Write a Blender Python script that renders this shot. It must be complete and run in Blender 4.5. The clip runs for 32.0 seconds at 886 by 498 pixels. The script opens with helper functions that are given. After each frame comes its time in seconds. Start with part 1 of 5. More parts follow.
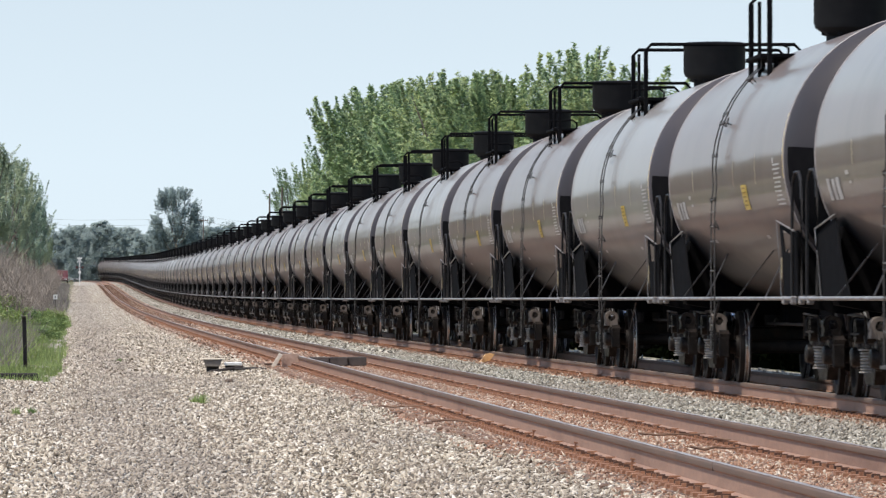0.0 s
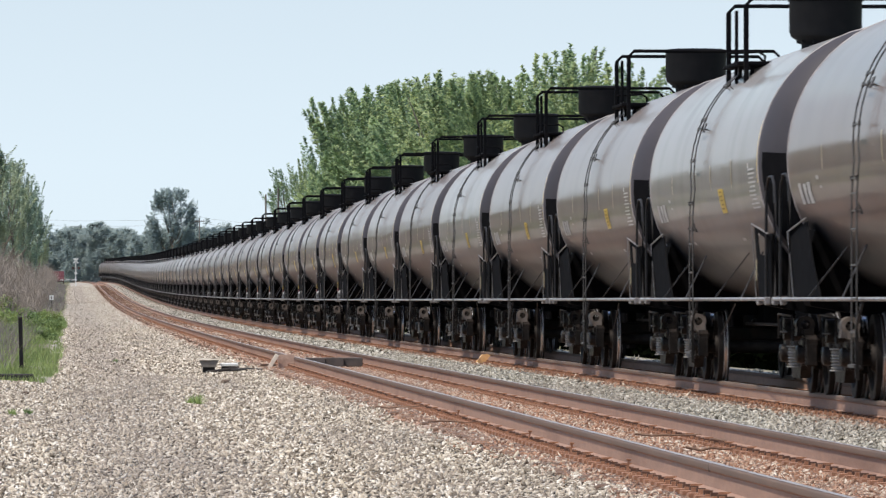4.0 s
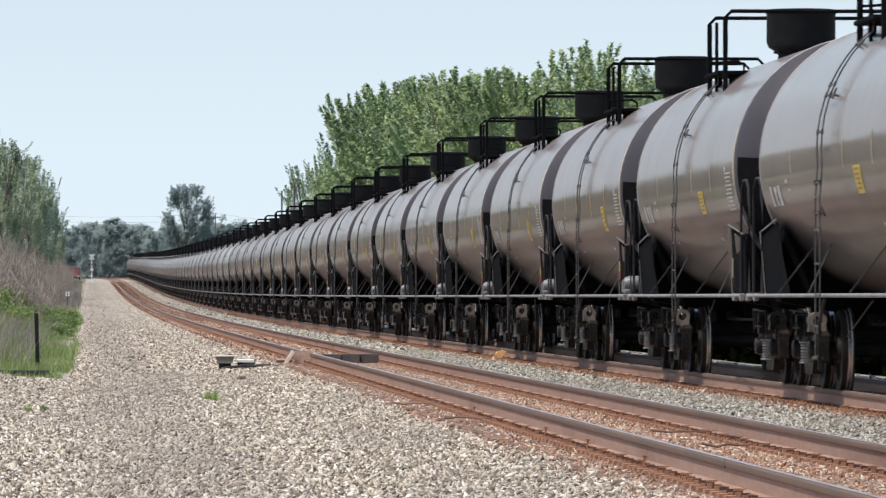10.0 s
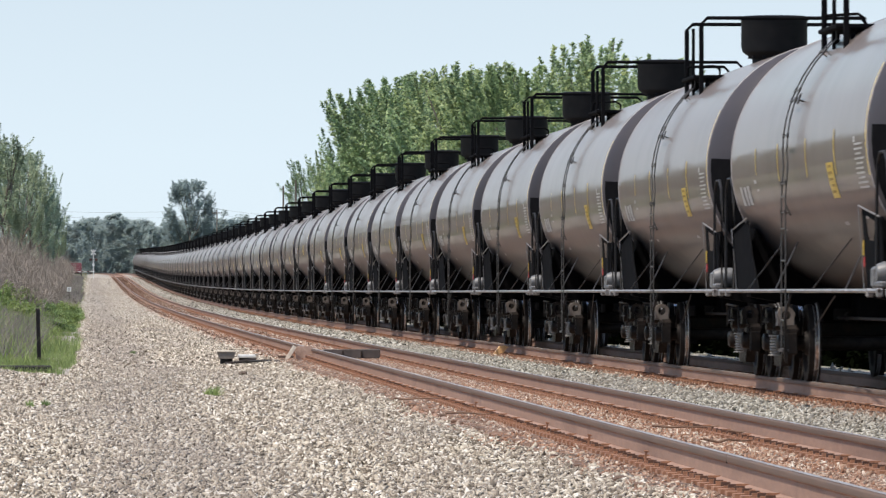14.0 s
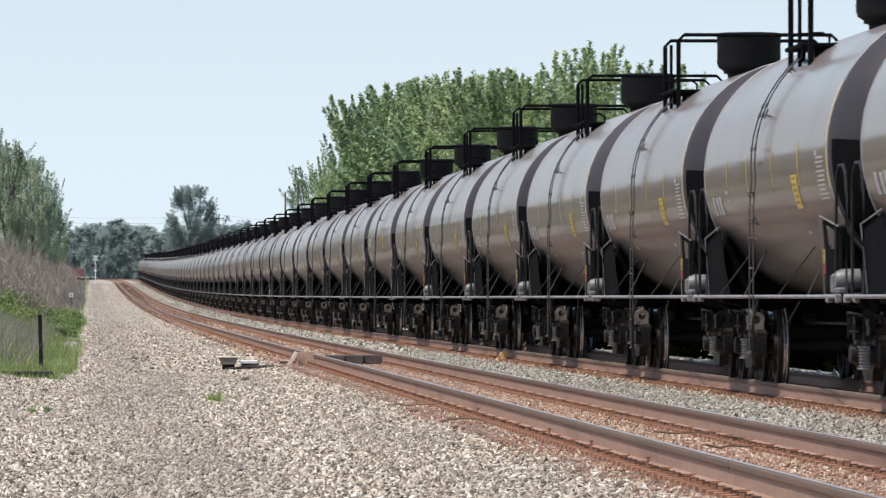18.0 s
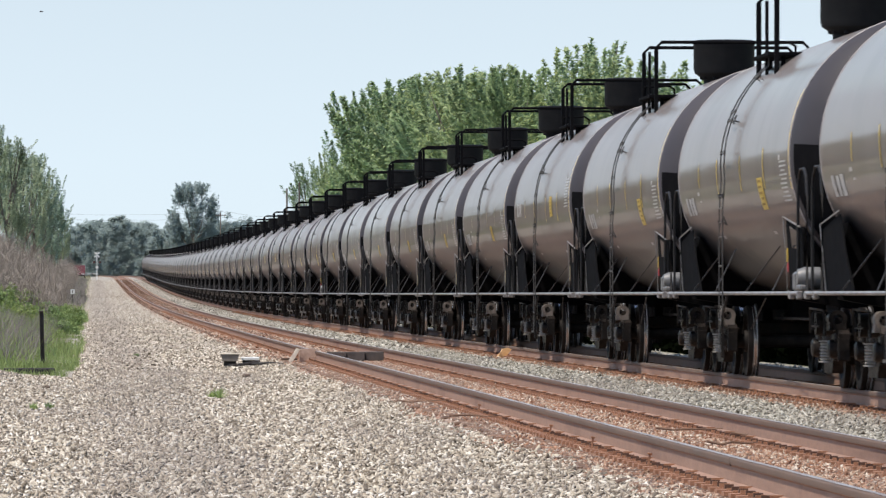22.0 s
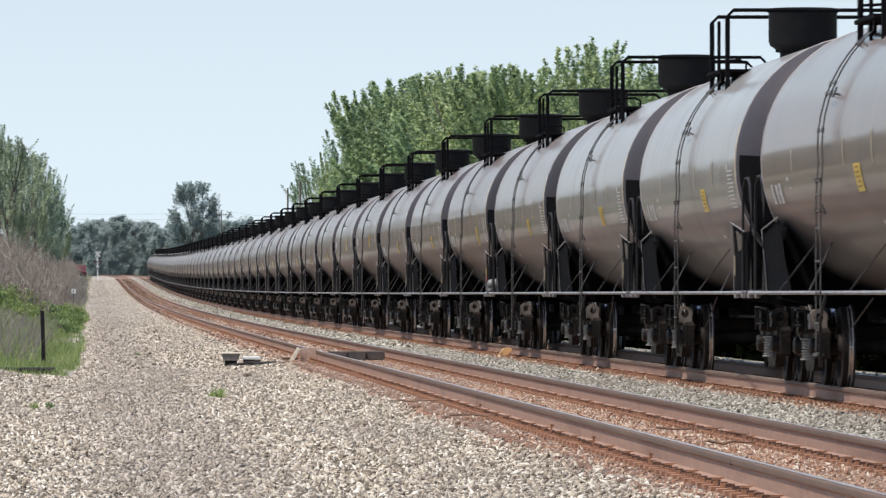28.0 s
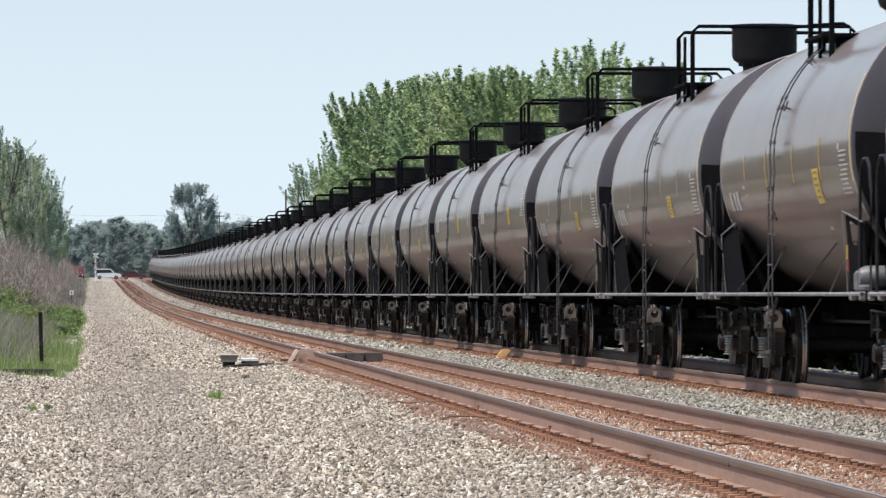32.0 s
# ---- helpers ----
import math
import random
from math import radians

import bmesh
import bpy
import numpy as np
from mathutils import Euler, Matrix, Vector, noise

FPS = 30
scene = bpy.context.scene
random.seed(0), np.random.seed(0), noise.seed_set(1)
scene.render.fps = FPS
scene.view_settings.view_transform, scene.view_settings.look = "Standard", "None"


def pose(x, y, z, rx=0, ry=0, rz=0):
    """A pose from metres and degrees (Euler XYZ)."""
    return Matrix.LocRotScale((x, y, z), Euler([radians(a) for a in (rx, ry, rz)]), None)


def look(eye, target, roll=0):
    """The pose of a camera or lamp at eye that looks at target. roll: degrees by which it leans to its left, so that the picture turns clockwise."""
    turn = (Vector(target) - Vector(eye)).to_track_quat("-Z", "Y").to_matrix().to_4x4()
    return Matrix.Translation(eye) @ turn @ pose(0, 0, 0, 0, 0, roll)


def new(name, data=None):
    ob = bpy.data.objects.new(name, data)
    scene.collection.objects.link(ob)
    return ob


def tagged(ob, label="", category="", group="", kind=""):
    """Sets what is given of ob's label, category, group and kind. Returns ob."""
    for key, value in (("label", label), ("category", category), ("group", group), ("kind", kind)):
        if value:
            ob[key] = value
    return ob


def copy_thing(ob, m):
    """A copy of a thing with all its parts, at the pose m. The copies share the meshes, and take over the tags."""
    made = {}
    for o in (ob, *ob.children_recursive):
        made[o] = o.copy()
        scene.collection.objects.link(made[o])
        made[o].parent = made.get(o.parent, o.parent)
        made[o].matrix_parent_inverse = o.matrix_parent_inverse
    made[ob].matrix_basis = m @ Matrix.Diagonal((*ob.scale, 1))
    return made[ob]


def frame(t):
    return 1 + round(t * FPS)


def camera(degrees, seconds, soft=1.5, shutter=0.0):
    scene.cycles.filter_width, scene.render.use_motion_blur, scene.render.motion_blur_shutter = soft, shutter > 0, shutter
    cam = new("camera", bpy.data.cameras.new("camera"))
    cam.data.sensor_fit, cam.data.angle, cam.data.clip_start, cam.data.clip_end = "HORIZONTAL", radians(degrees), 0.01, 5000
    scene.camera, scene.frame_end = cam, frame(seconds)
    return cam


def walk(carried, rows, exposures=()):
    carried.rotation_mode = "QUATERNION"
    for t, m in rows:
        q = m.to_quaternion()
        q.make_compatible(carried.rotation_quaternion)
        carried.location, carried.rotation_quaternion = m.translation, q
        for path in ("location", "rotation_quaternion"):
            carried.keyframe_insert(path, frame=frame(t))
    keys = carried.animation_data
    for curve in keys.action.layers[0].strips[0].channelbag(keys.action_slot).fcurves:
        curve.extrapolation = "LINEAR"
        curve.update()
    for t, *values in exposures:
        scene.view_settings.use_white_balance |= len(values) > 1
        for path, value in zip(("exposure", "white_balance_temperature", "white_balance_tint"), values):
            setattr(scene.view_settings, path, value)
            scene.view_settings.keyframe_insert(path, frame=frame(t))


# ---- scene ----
# Layout: x across the line (to the right), y along it (away from the camera), z up from the rail heads.

# The lie of the line: gradients at stations along y, and the far bend to the left.
STATIONS = (60, 130, 250, 500, 900, 1600, 2300)
GRADES = (0, -0.00017, 0.00044, 0.00237, 0.0056, 0.0044, 0)
_ys = np.arange(-300, 4501, 1.0)
_gr = np.interp(_ys, STATIONS, GRADES)
_rise = np.concatenate([[0.0], np.cumsum((_gr[1:] + _gr[:-1]) / 2)])
BEND_Y, BEND = 1259.0, -0.0001263
TRACK_1, TRACK_2 = 4.918, 9.238
PATH_Z = -0.35


def rise(y):
    return float(np.interp(y, _ys, _rise))


def bend(y):
    u = min(max(y - BEND_Y, 0.0), 500.0)
    return BEND / 2 * u * u + BEND * 500.0 * max(y - BEND_Y - 500.0, 0.0)


# ---- camera: on a tripod, panned a little by hand ----
LENS = 7.1621
FOCAL = 784 / math.tan(radians(LENS / 2))
cam = camera(LENS, 32.0, soft=1.3, shutter=0.3)
EYE = (0.0, 0.0, 1.063)
PAN = """0 -29.0 4.7; 0.5 -29.1 6.2; 1 -30.3 7.9; 1.5 -30.6 8.6; 2 -32.6 6.2; 2.5 -32.6 5.1; 3 -35.2 6.1; 3.5 -36.4 6.2;
4.2 -35.2 5.9; 5 -31.2 5.2; 5.5 -29.1 4.9; 6 -27.2 4.2; 6.5 -23.4 1.4; 7 -21.5 -1.5; 7.5 -20.8 -2.9; 8 -17.2 -2.4; 8.5 -15.1 0;
9 -12.2 0.8; 9.5 -9.1 -1; 10 -7.4 -0.6; 10.5 -6.6 -2.7; 11 -6.9 -3.4; 11.5 -5 -4.2; 12 -4.6 -3.1; 12.5 -4.6 -3.1; 13 -4.8 -6;
13.5 -5.8 -8; 14 -4.7 -8.8; 14.5 -3.1 -7.6; 15.2 -1.4 -6.4; 16 -0.2 -5.2; 16.5 -0.2 -4.5; 17 -1.3 -1.5; 17.5 -1.5 1.3; 18 -1.1 1.3;
18.5 -0.4 -0.9; 19 -0.2 -0.2; 19.5 -1.6 -2; 20 -2.2 -4.8; 20.5 1 -5.8; 21 1.4 -4.7; 21.5 1.3 -4.5; 22 1.6 -4.5; 22.5 2.8 -5.7;
23 1.8 -4.6; 23.5 0.3 -3.2; 24 1.2 -5.8; 24.5 1.6 -6.2; 25 2.7 -7.2; 25.5 1.7 -5.6; 26.2 1.9 -6.6; 27 2.7 -8.2; 27.5 3 -8.6; 28 3.1 -5.5;
28.5 2.9 -6.9; 29 2.5 -5.9; 29.5 -0.8 -4.5; 30 0 -3.1; 30.5 0.1 -2.9; 31 -0.1 -1.8; 31.5 -1.2 -1.9; 32 -0.3 -2.9"""


def camera_rows():
    rows = []
    for row in PAN.split(";"):
        t, dx, dy = (float(a) for a in row.split())
        yaw = math.atan((784 - 165.48 - dx) / FOCAL)
        up = math.atan((525.05 + dy - 441) / FOCAL * math.cos(yaw))
        aim = Vector((math.sin(yaw) * math.cos(up), math.cos(yaw) * math.cos(up), math.sin(up)))
        rows.append((t, look(EYE, Vector(EYE) + aim * 100)))
    return rows


walk(cam, camera_rows())

# ---- light ----
SUN_FROM = Vector((-0.45, -0.22, 1.0)).normalized()
elevation = math.asin(SUN_FROM.z)
azimuth = math.atan2(SUN_FROM.x, SUN_FROM.y)
world = bpy.data.worlds.new("sky")
scene.world = world
world.use_nodes = True
wn = world.node_tree.nodes
wn.clear()
sky = wn.new("ShaderNodeTexSky")
sky.sky_type = "NISHITA"
sky.sun_disc = False
sky.sun_elevation, sky.sun_rotation = elevation, azimuth
sky.air_density, sky.dust_density, sky.ozone_density = 1.0, 1.0, 1.2
back = wn.new("ShaderNodeBackground")
back.inputs["Strength"].default_value = 0.135
wout = wn.new("ShaderNodeOutputWorld")
world.node_tree.links.new(sky.outputs[0], back.inputs[0])
world.node_tree.links.new(back.outputs[0], wout.inputs[0])
sun = new("sun", bpy.data.lights.new("sun", "SUN"))
sun.data.energy, sun.data.angle, sun.data.color = 3.5, radians(0.6), (1.0, 0.91, 0.80)
sun.matrix_world = look(SUN_FROM * 100, (0, 0, 0))
scene.view_settings.exposure = 0.50


# ---- materials ----
def nodes_of(name):
    m = bpy.data.materials.new(name)
    m.use_nodes = True
    nt = m.node_tree
    return m, nt, nt.nodes["Principled BSDF"]


def link(nt, a, b):
    nt.links.new(a, b)


def noise_node(nt, scale, detail=4.0, rough=0.6, coord="Object", stretch=(1, 1, 1)):
    tc = nt.nodes.new("ShaderNodeTexCoord")
    mp = nt.nodes.new("ShaderNodeMapping")
    mp.inputs["Scale"].default_value = stretch
    n = nt.nodes.new("ShaderNodeTexNoise")
    n.inputs["Scale"].default_value = scale
    n.inputs["Detail"].default_value = detail
    n.inputs["Roughness"].default_value = rough
    link(nt, tc.outputs[coord], mp.inputs["Vector"])
    link(nt, mp.outputs[0], n.inputs["Vector"])
    return n


def ramp(nt, src, stops):
    r = nt.nodes.new("ShaderNodeValToRGB")
    while len(r.color_ramp.elements) < len(stops):
        r.color_ramp.elements.new(0.5)
    for e, (pos, col) in zip(r.color_ramp.elements, stops):
        e.position = pos
        e.color = (*col, 1) if len(col) == 3 else col
    link(nt, src, r.inputs[0])
    return r


def mix(nt, a, b, fac, kind="MIX"):
    n = nt.nodes.new("ShaderNodeMix")
    n.data_type, n.blend_type = "RGBA", kind
    for sock, v in ((n.inputs[6], a), (n.inputs[7], b)):
        if isinstance(v, tuple):
            sock.default_value = (*v, 1)
        else:
            link(nt, v, sock)
    if isinstance(fac, float):
        n.inputs[0].default_value = fac
    else:
        link(nt, fac, n.inputs[0])
    return n.outputs[2]


def grey(*stops):
    return [(p, (v, v, v)) for p, v in stops]


def surface(name, base, other, grain=6.0, rough=0.6, metal=0.0, bump=0.2, bump_scale=30.0, spread=0.0, island=False, stain=None, stain_scale=0.7,
            stretch=(1, 1, 1), coat=0.0, spec=0.5):
    """A surface of two tones with grain, larger stains, fine relief and, by spread, a tone of its own for each object or island."""
    m, nt, b = nodes_of(name)
    n1 = noise_node(nt, grain, 5.0, 0.65, stretch=stretch)
    col = mix(nt, base, other, ramp(nt, n1.outputs["Fac"], grey((0.35, 0), (0.68, 1))).outputs[0])
    if stain:
        n2 = noise_node(nt, stain_scale, 6.0, 0.7, stretch=stretch)
        col = mix(nt, col, stain, ramp(nt, n2.outputs["Fac"], grey((0.5, 0), (0.72, 0.8))).outputs[0])
    if spread:
        src = nt.nodes.new("ShaderNodeNewGeometry" if island else "ShaderNodeObjectInfo")
        r = ramp(nt, src.outputs["Random Per Island" if island else "Random"], grey((0, 1 - spread), (1, 1 + spread)))
        col = mix(nt, col, r.outputs[0], 1.0, "MULTIPLY")
    link(nt, col, b.inputs["Base Color"])
    b.inputs["Metallic"].default_value = metal
    rr = ramp(nt, n1.outputs["Fac"], grey((0.3, max(rough - 0.1, 0.05)), (0.7, min(rough + 0.1, 1))))
    link(nt, rr.outputs[0], b.inputs["Roughness"])
    b.inputs["Coat Weight"].default_value = coat
    b.inputs["Specular IOR Level"].default_value = spec
    if bump:
        n3 = noise_node(nt, bump_scale, 4.0, 0.6)
        bp = nt.nodes.new("ShaderNodeBump")
        bp.inputs["Strength"].default_value = bump
        bp.inputs["Distance"].default_value = 0.02
        link(nt, n3.outputs["Fac"], bp.inputs["Height"])
        link(nt, bp.outputs[0], b.inputs["Normal"])
    return m


def tank_paint():
    """Glossy grey paint, weathered in soft streaks and patches, each car a tone of its own; darker low down, black over
    the bottom.
    """
    m, nt, b = nodes_of("tank_paint")
    info = nt.nodes.new("ShaderNodeObjectInfo")
    tone = ramp(nt, info.outputs["Color"], [(0.0, (0.168, 0.132, 0.117)), (0.5, (0.194, 0.163, 0.146)), (1.0, (0.255, 0.240, 0.226))])
    shift = nt.nodes.new("ShaderNodeMath")
    shift.operation = "MULTIPLY"
    shift.inputs[1].default_value = 80.0
    link(nt, info.outputs["Random"], shift.inputs[0])
    streak = noise_node(nt, 0.9, 4.0, 0.6, stretch=(0.8, 0.9, 0.25))
    col = mix(nt, tone.outputs[0], (0.115, 0.096, 0.082), ramp(nt, streak.outputs["Fac"], grey((0.48, 0.0), (0.75, 0.5))).outputs[0])
    patch = noise_node(nt, 0.8, 3.0, 0.5, stretch=(1, 0.3, 1))
    for n in (streak, patch):
        n.noise_dimensions = "4D"
        link(nt, shift.outputs[0], n.inputs["W"])
    col = mix(nt, col, (0.215, 0.195, 0.184), ramp(nt, patch.outputs["Fac"], grey((0.5, 0.0), (0.8, 0.5))).outputs[0])
    tc = nt.nodes.new("ShaderNodeTexCoord")
    sep = nt.nodes.new("ShaderNodeSeparateXYZ")
    link(nt, tc.outputs["Object"], sep.inputs[0])

    def rising(noise_scale, amount, slope, lo, hi, full):
        """1 below a ragged level that climbs along the car by slope."""
        rag = noise_node(nt, noise_scale, 5.0, 0.65, stretch=(1, 0.3, 1))
        level = nt.nodes.new("ShaderNodeMath")
        level.operation = "MULTIPLY_ADD"
        level.inputs[1].default_value = amount
        link(nt, rag.outputs["Fac"], level.inputs[0])
        link(nt, sep.outputs[2], level.inputs[2])
        tilt = nt.nodes.new("ShaderNodeMath")
        tilt.operation = "MULTIPLY_ADD"
        tilt.inputs[1].default_value = -slope
        link(nt, sep.outputs[1], tilt.inputs[0])
        link(nt, level.outputs[0], tilt.inputs[2])
        mr = nt.nodes.new("ShaderNodeMapRange")
        mr.inputs["From Min"].default_value, mr.inputs["From Max"].default_value = hi, lo
        mr.inputs["To Max"].default_value = full
        link(nt, tilt.outputs[0], mr.inputs["Value"])
        return mr.outputs[0]

    # rail dust thrown up on the flanks, deepened to paint in shade and dark reflection
    dust_shade = rising(1.3, 0.9, 0.0, 1.95, 2.95, 0.8)
    col = mix(nt, col, (0.072, 0.062, 0.055), dust_shade)
    # black below a ragged level that climbs towards the rear end
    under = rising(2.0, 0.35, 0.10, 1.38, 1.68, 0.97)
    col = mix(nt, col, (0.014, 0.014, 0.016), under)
    link(nt, col, b.inputs["Base Color"])
    b.inputs["Roughness"].default_value = 0.5
    b.inputs["Specular IOR Level"].default_value = 0.1
    fine = noise_node(nt, 1.2, 3.0, 0.5, stretch=(1, 0.3, 1))
    link(nt, ramp(nt, fine.outputs["Fac"], grey((0.3, 0.07), (0.7, 0.12))).outputs[0], b.inputs["Coat Roughness"])
    dull = nt.nodes.new("ShaderNodeMath")
    dull.operation = "MAXIMUM"
    link(nt, dust_shade, dull.inputs[0])
    link(nt, under, dull.inputs[1])
    link(nt, ramp(nt, dull.outputs[0], grey((0.0, 0.50), (0.35, 0.36), (0.7, 0.16), (0.95, 0.05))).outputs[0], b.inputs["Coat Weight"])
    b.inputs["Coat IOR"].default_value = 1.4
    # the plates are not quite true: long shallow waves
    wave = noise_node(nt, 0.55, 2.0, 0.4, stretch=(1, 0.7, 0.6))
    bp = nt.nodes.new("ShaderNodeBump")
    bp.inputs["Strength"].default_value, bp.inputs["Distance"].default_value = 0.5, 0.03
    link(nt, wave.outputs["Fac"], bp.inputs["Height"])
    link(nt, bp.outputs[0], b.inputs["Coat Normal"])
    return m


def ground_mat():
    """Crushed stone on the path, rusty along the rails, earth and grass roots beyond the edges."""
    m, nt, b = nodes_of("ground")
    tc = nt.nodes.new("ShaderNodeTexCoord")
    sep = nt.nodes.new("ShaderNodeSeparateXYZ")
    link(nt, tc.outputs["Object"], sep.inputs[0])
    stone = nt.nodes.new("ShaderNodeTexVoronoi")
    stone.inputs["Scale"].default_value = 16.0
    link(nt, tc.outputs["Object"], stone.inputs["Vector"])
    tone = nt.nodes.new("ShaderNodeSeparateColor")
    link(nt, stone.outputs["Color"], tone.inputs[0])
    stones = ramp(nt, tone.outputs[0], [(0.0, (0.14, 0.12, 0.092)), (0.3, (0.30, 0.267, 0.218)), (0.7, (0.40, 0.362, 0.30)), (1.0, (0.52, 0.49, 0.43))])
    big = noise_node(nt, 0.5, 5.0, 0.65, stretch=(1, 0.12, 1))
    col = mix(nt, stones.outputs[0], (0.25, 0.22, 0.19), ramp(nt, big.outputs["Fac"], grey((0.45, 0.0), (0.7, 0.55))).outputs[0])
    wob = noise_node(nt, 0.8, 4.0, 0.6, stretch=(1, 0.25, 1))
    add = nt.nodes.new("ShaderNodeMath")
    add.operation = "MULTIPLY_ADD"
    add.inputs[1].default_value = 1.1
    link(nt, wob.outputs["Fac"], add.inputs[0])
    link(nt, sep.outputs[0], add.inputs[2])

    def band(lo, hi, soft, full):
        r = nt.nodes.new("ShaderNodeMapRange")
        r.inputs["From Min"].default_value, r.inputs["From Max"].default_value = lo - soft, lo
        link(nt, add.outputs[0], r.inputs["Value"])
        s = nt.nodes.new("ShaderNodeMapRange")
        s.inputs["From Min"].default_value, s.inputs["From Max"].default_value = hi + soft, hi
        link(nt, add.outputs[0], s.inputs["Value"])
        k = nt.nodes.new("ShaderNodeMath")
        k.operation = "MULTIPLY"
        link(nt, r.outputs[0], k.inputs[0])
        link(nt, s.outputs[0], k.inputs[1])
        j = nt.nodes.new("ShaderNodeMath")
        j.operation = "MULTIPLY"
        j.inputs[1].default_value = full
        link(nt, k.outputs[0], j.inputs[0])
        return j.outputs[0]

    for lo, hi in ((4.0, 6.9), (8.3, 11.5)):
        col = mix(nt, col, (0.27, 0.125, 0.066), band(lo + 0.2, hi, 0.3, 0.8))
    soil = noise_node(nt, 3.0, 5.0, 0.6)
    earth = ramp(nt, soil.outputs["Fac"], [(0.3, (0.10, 0.085, 0.05)), (0.55, (0.13, 0.13, 0.055)), (0.75, (0.2, 0.17, 0.11))])
    past = nt.nodes.new("ShaderNodeMapRange")
    past.inputs["From Min"].default_value, past.inputs["From Max"].default_value = 117.0, 122.0
    link(nt, sep.outputs[1], past.inputs["Value"])
    both = nt.nodes.new("ShaderNodeMath")
    both.operation = "MULTIPLY"
    link(nt, band(-5000, -0.3, 0.3, 1.0), both.inputs[0])
    link(nt, past.outputs[0], both.inputs[1])
    col = mix(nt, col, earth.outputs[0], both.outputs[0])
    col = mix(nt, col, earth.outputs[0], band(13.5, 5000, 0.6, 1.0))
    link(nt, col, b.inputs["Base Color"])
    b.inputs["Roughness"].default_value = 0.9
    bp = nt.nodes.new("ShaderNodeBump")
    bp.inputs["Strength"].default_value, bp.inputs["Distance"].default_value = 0.8, 0.04
    link(nt, stone.outputs["Distance"], bp.inputs["Height"])
    link(nt, bp.outputs[0], b.inputs["Normal"])
    return m


def foliage(name, dark, light, gloss=0.5, through_light=0.35, spec=0.3):
    """Leaves: each leaf its own green, light showing through."""
    m, nt, b = nodes_of(name)
    geo = nt.nodes.new("ShaderNodeNewGeometry")
    r = ramp(nt, geo.outputs["Random Per Island"], [(0.0, dark), (1.0, light)])
    big = noise_node(nt, 0.5, 3.0, 0.5)
    col = mix(nt, r.outputs[0], tuple(min(c * 1.5, 1) for c in light), ramp(nt, big.outputs["Fac"], grey((0.45, 0.0), (0.75, 0.5))).outputs[0])
    info = nt.nodes.new("ShaderNodeObjectInfo")
    col = mix(nt, col, ramp(nt, info.outputs["Random"], [(0.0, (0.78, 0.9, 0.98)), (1.0, (1.0, 1.0, 0.92))]).outputs[0], 1.0, "MULTIPLY")
    link(nt, col, b.inputs["Base Color"])
    b.inputs["Roughness"].default_value = gloss
    b.inputs["Specular IOR Level"].default_value = spec
    tl = nt.nodes.new("ShaderNodeBsdfTranslucent")
    link(nt, col, tl.inputs["Color"])
    ms = nt.nodes.new("ShaderNodeMixShader")
    ms.inputs[0].default_value = through_light
    link(nt, b.outputs[0], ms.inputs[1])
    link(nt, tl.outputs[0], ms.inputs[2])
    link(nt, ms.outputs[0], nt.nodes["Material Output"].inputs["Surface"])
    return m


TANK = tank_paint()
# tank ends: far darker than the grey shell
HEAD = surface("dark_tank_end", (0.036, 0.033, 0.038), (0.047, 0.043, 0.049), 1.5, 0.6, bump=0.0, stain=(0.034, 0.028, 0.027), spread=0.2, spec=0.25)
BLACK = surface("black_paint", (0.0045, 0.0047, 0.0056), (0.008, 0.008, 0.009), 5.0, 0.85, bump=0.0, stain=(0.010, 0.0095, 0.0095), stain_scale=1.5, spec=0.02)
HOUSING = surface("housing_paint", (0.009, 0.0095, 0.011), (0.014, 0.0145, 0.0155), 5.0, 0.6, bump=0.0, stain=(0.02, 0.018, 0.018), spec=0.1)
GRIME = surface("grimy_steel", (0.012, 0.011, 0.0105), (0.024, 0.02, 0.018), 12.0, 0.7, bump=0.2, stain=(0.04, 0.028, 0.02), stain_scale=3.0, spec=0.2)
CAST = surface("cast_steel", (0.007, 0.0065, 0.0065), (0.02, 0.017, 0.016), 10.0, 0.4, bump=0.25, stain=(0.04, 0.031, 0.027), stain_scale=2.5, spread=0.2, spec=0.12)
LADDER = surface("worn_ladder_steel", (0.035, 0.033, 0.032), (0.075, 0.07, 0.068), 9.0, 0.45, bump=0.05)
STRUT = surface("dusty_strut_steel", (0.034, 0.031, 0.03), (0.02, 0.0185, 0.018), 9.0, 0.5, bump=0.05)
HOOP = surface("dull_handrail_steel", (0.014, 0.014, 0.015), (0.026, 0.025, 0.026), 9.0, 0.6, bump=0.0, spec=0.2)
RIM = surface("rim_paint", (0.30, 0.275, 0.275), (0.22, 0.2, 0.2), 4.0, 0.5, bump=0.0)
PIPE = surface("grey_pipe", (0.23, 0.222, 0.226), (0.14, 0.13, 0.126), 6.0, 0.38, bump=0.05, stain=(0.14, 0.11, 0.09), stain_scale=2.0)
SPRING = surface("spring_steel", (0.30, 0.28, 0.26), (0.16, 0.145, 0.13), 9.0, 0.4, bump=0.1)
# dusty casting, lightened so that its sunlit look is in the colour
LIT_TAN_CAST = surface("dusty_lit_casting", (0.12, 0.10, 0.088), (0.2, 0.17, 0.15), 9.0, 0.6, bump=0.2, stain=(0.06, 0.05, 0.045), stain_scale=4.0)
WHITE_MARK = surface("white_lettering", (0.46, 0.45, 0.43), (0.24, 0.22, 0.21), 5.0, 0.6, bump=0.0)
PANEL_INK = surface("panel_ink", (0.20, 0.12, 0.02), (0.28, 0.18, 0.03), 9.0, 0.6, bump=0.0)
FADED = surface("faded_reflector", (0.42, 0.36, 0.22), (0.30, 0.26, 0.18), 9.0, 0.5, bump=0.0)
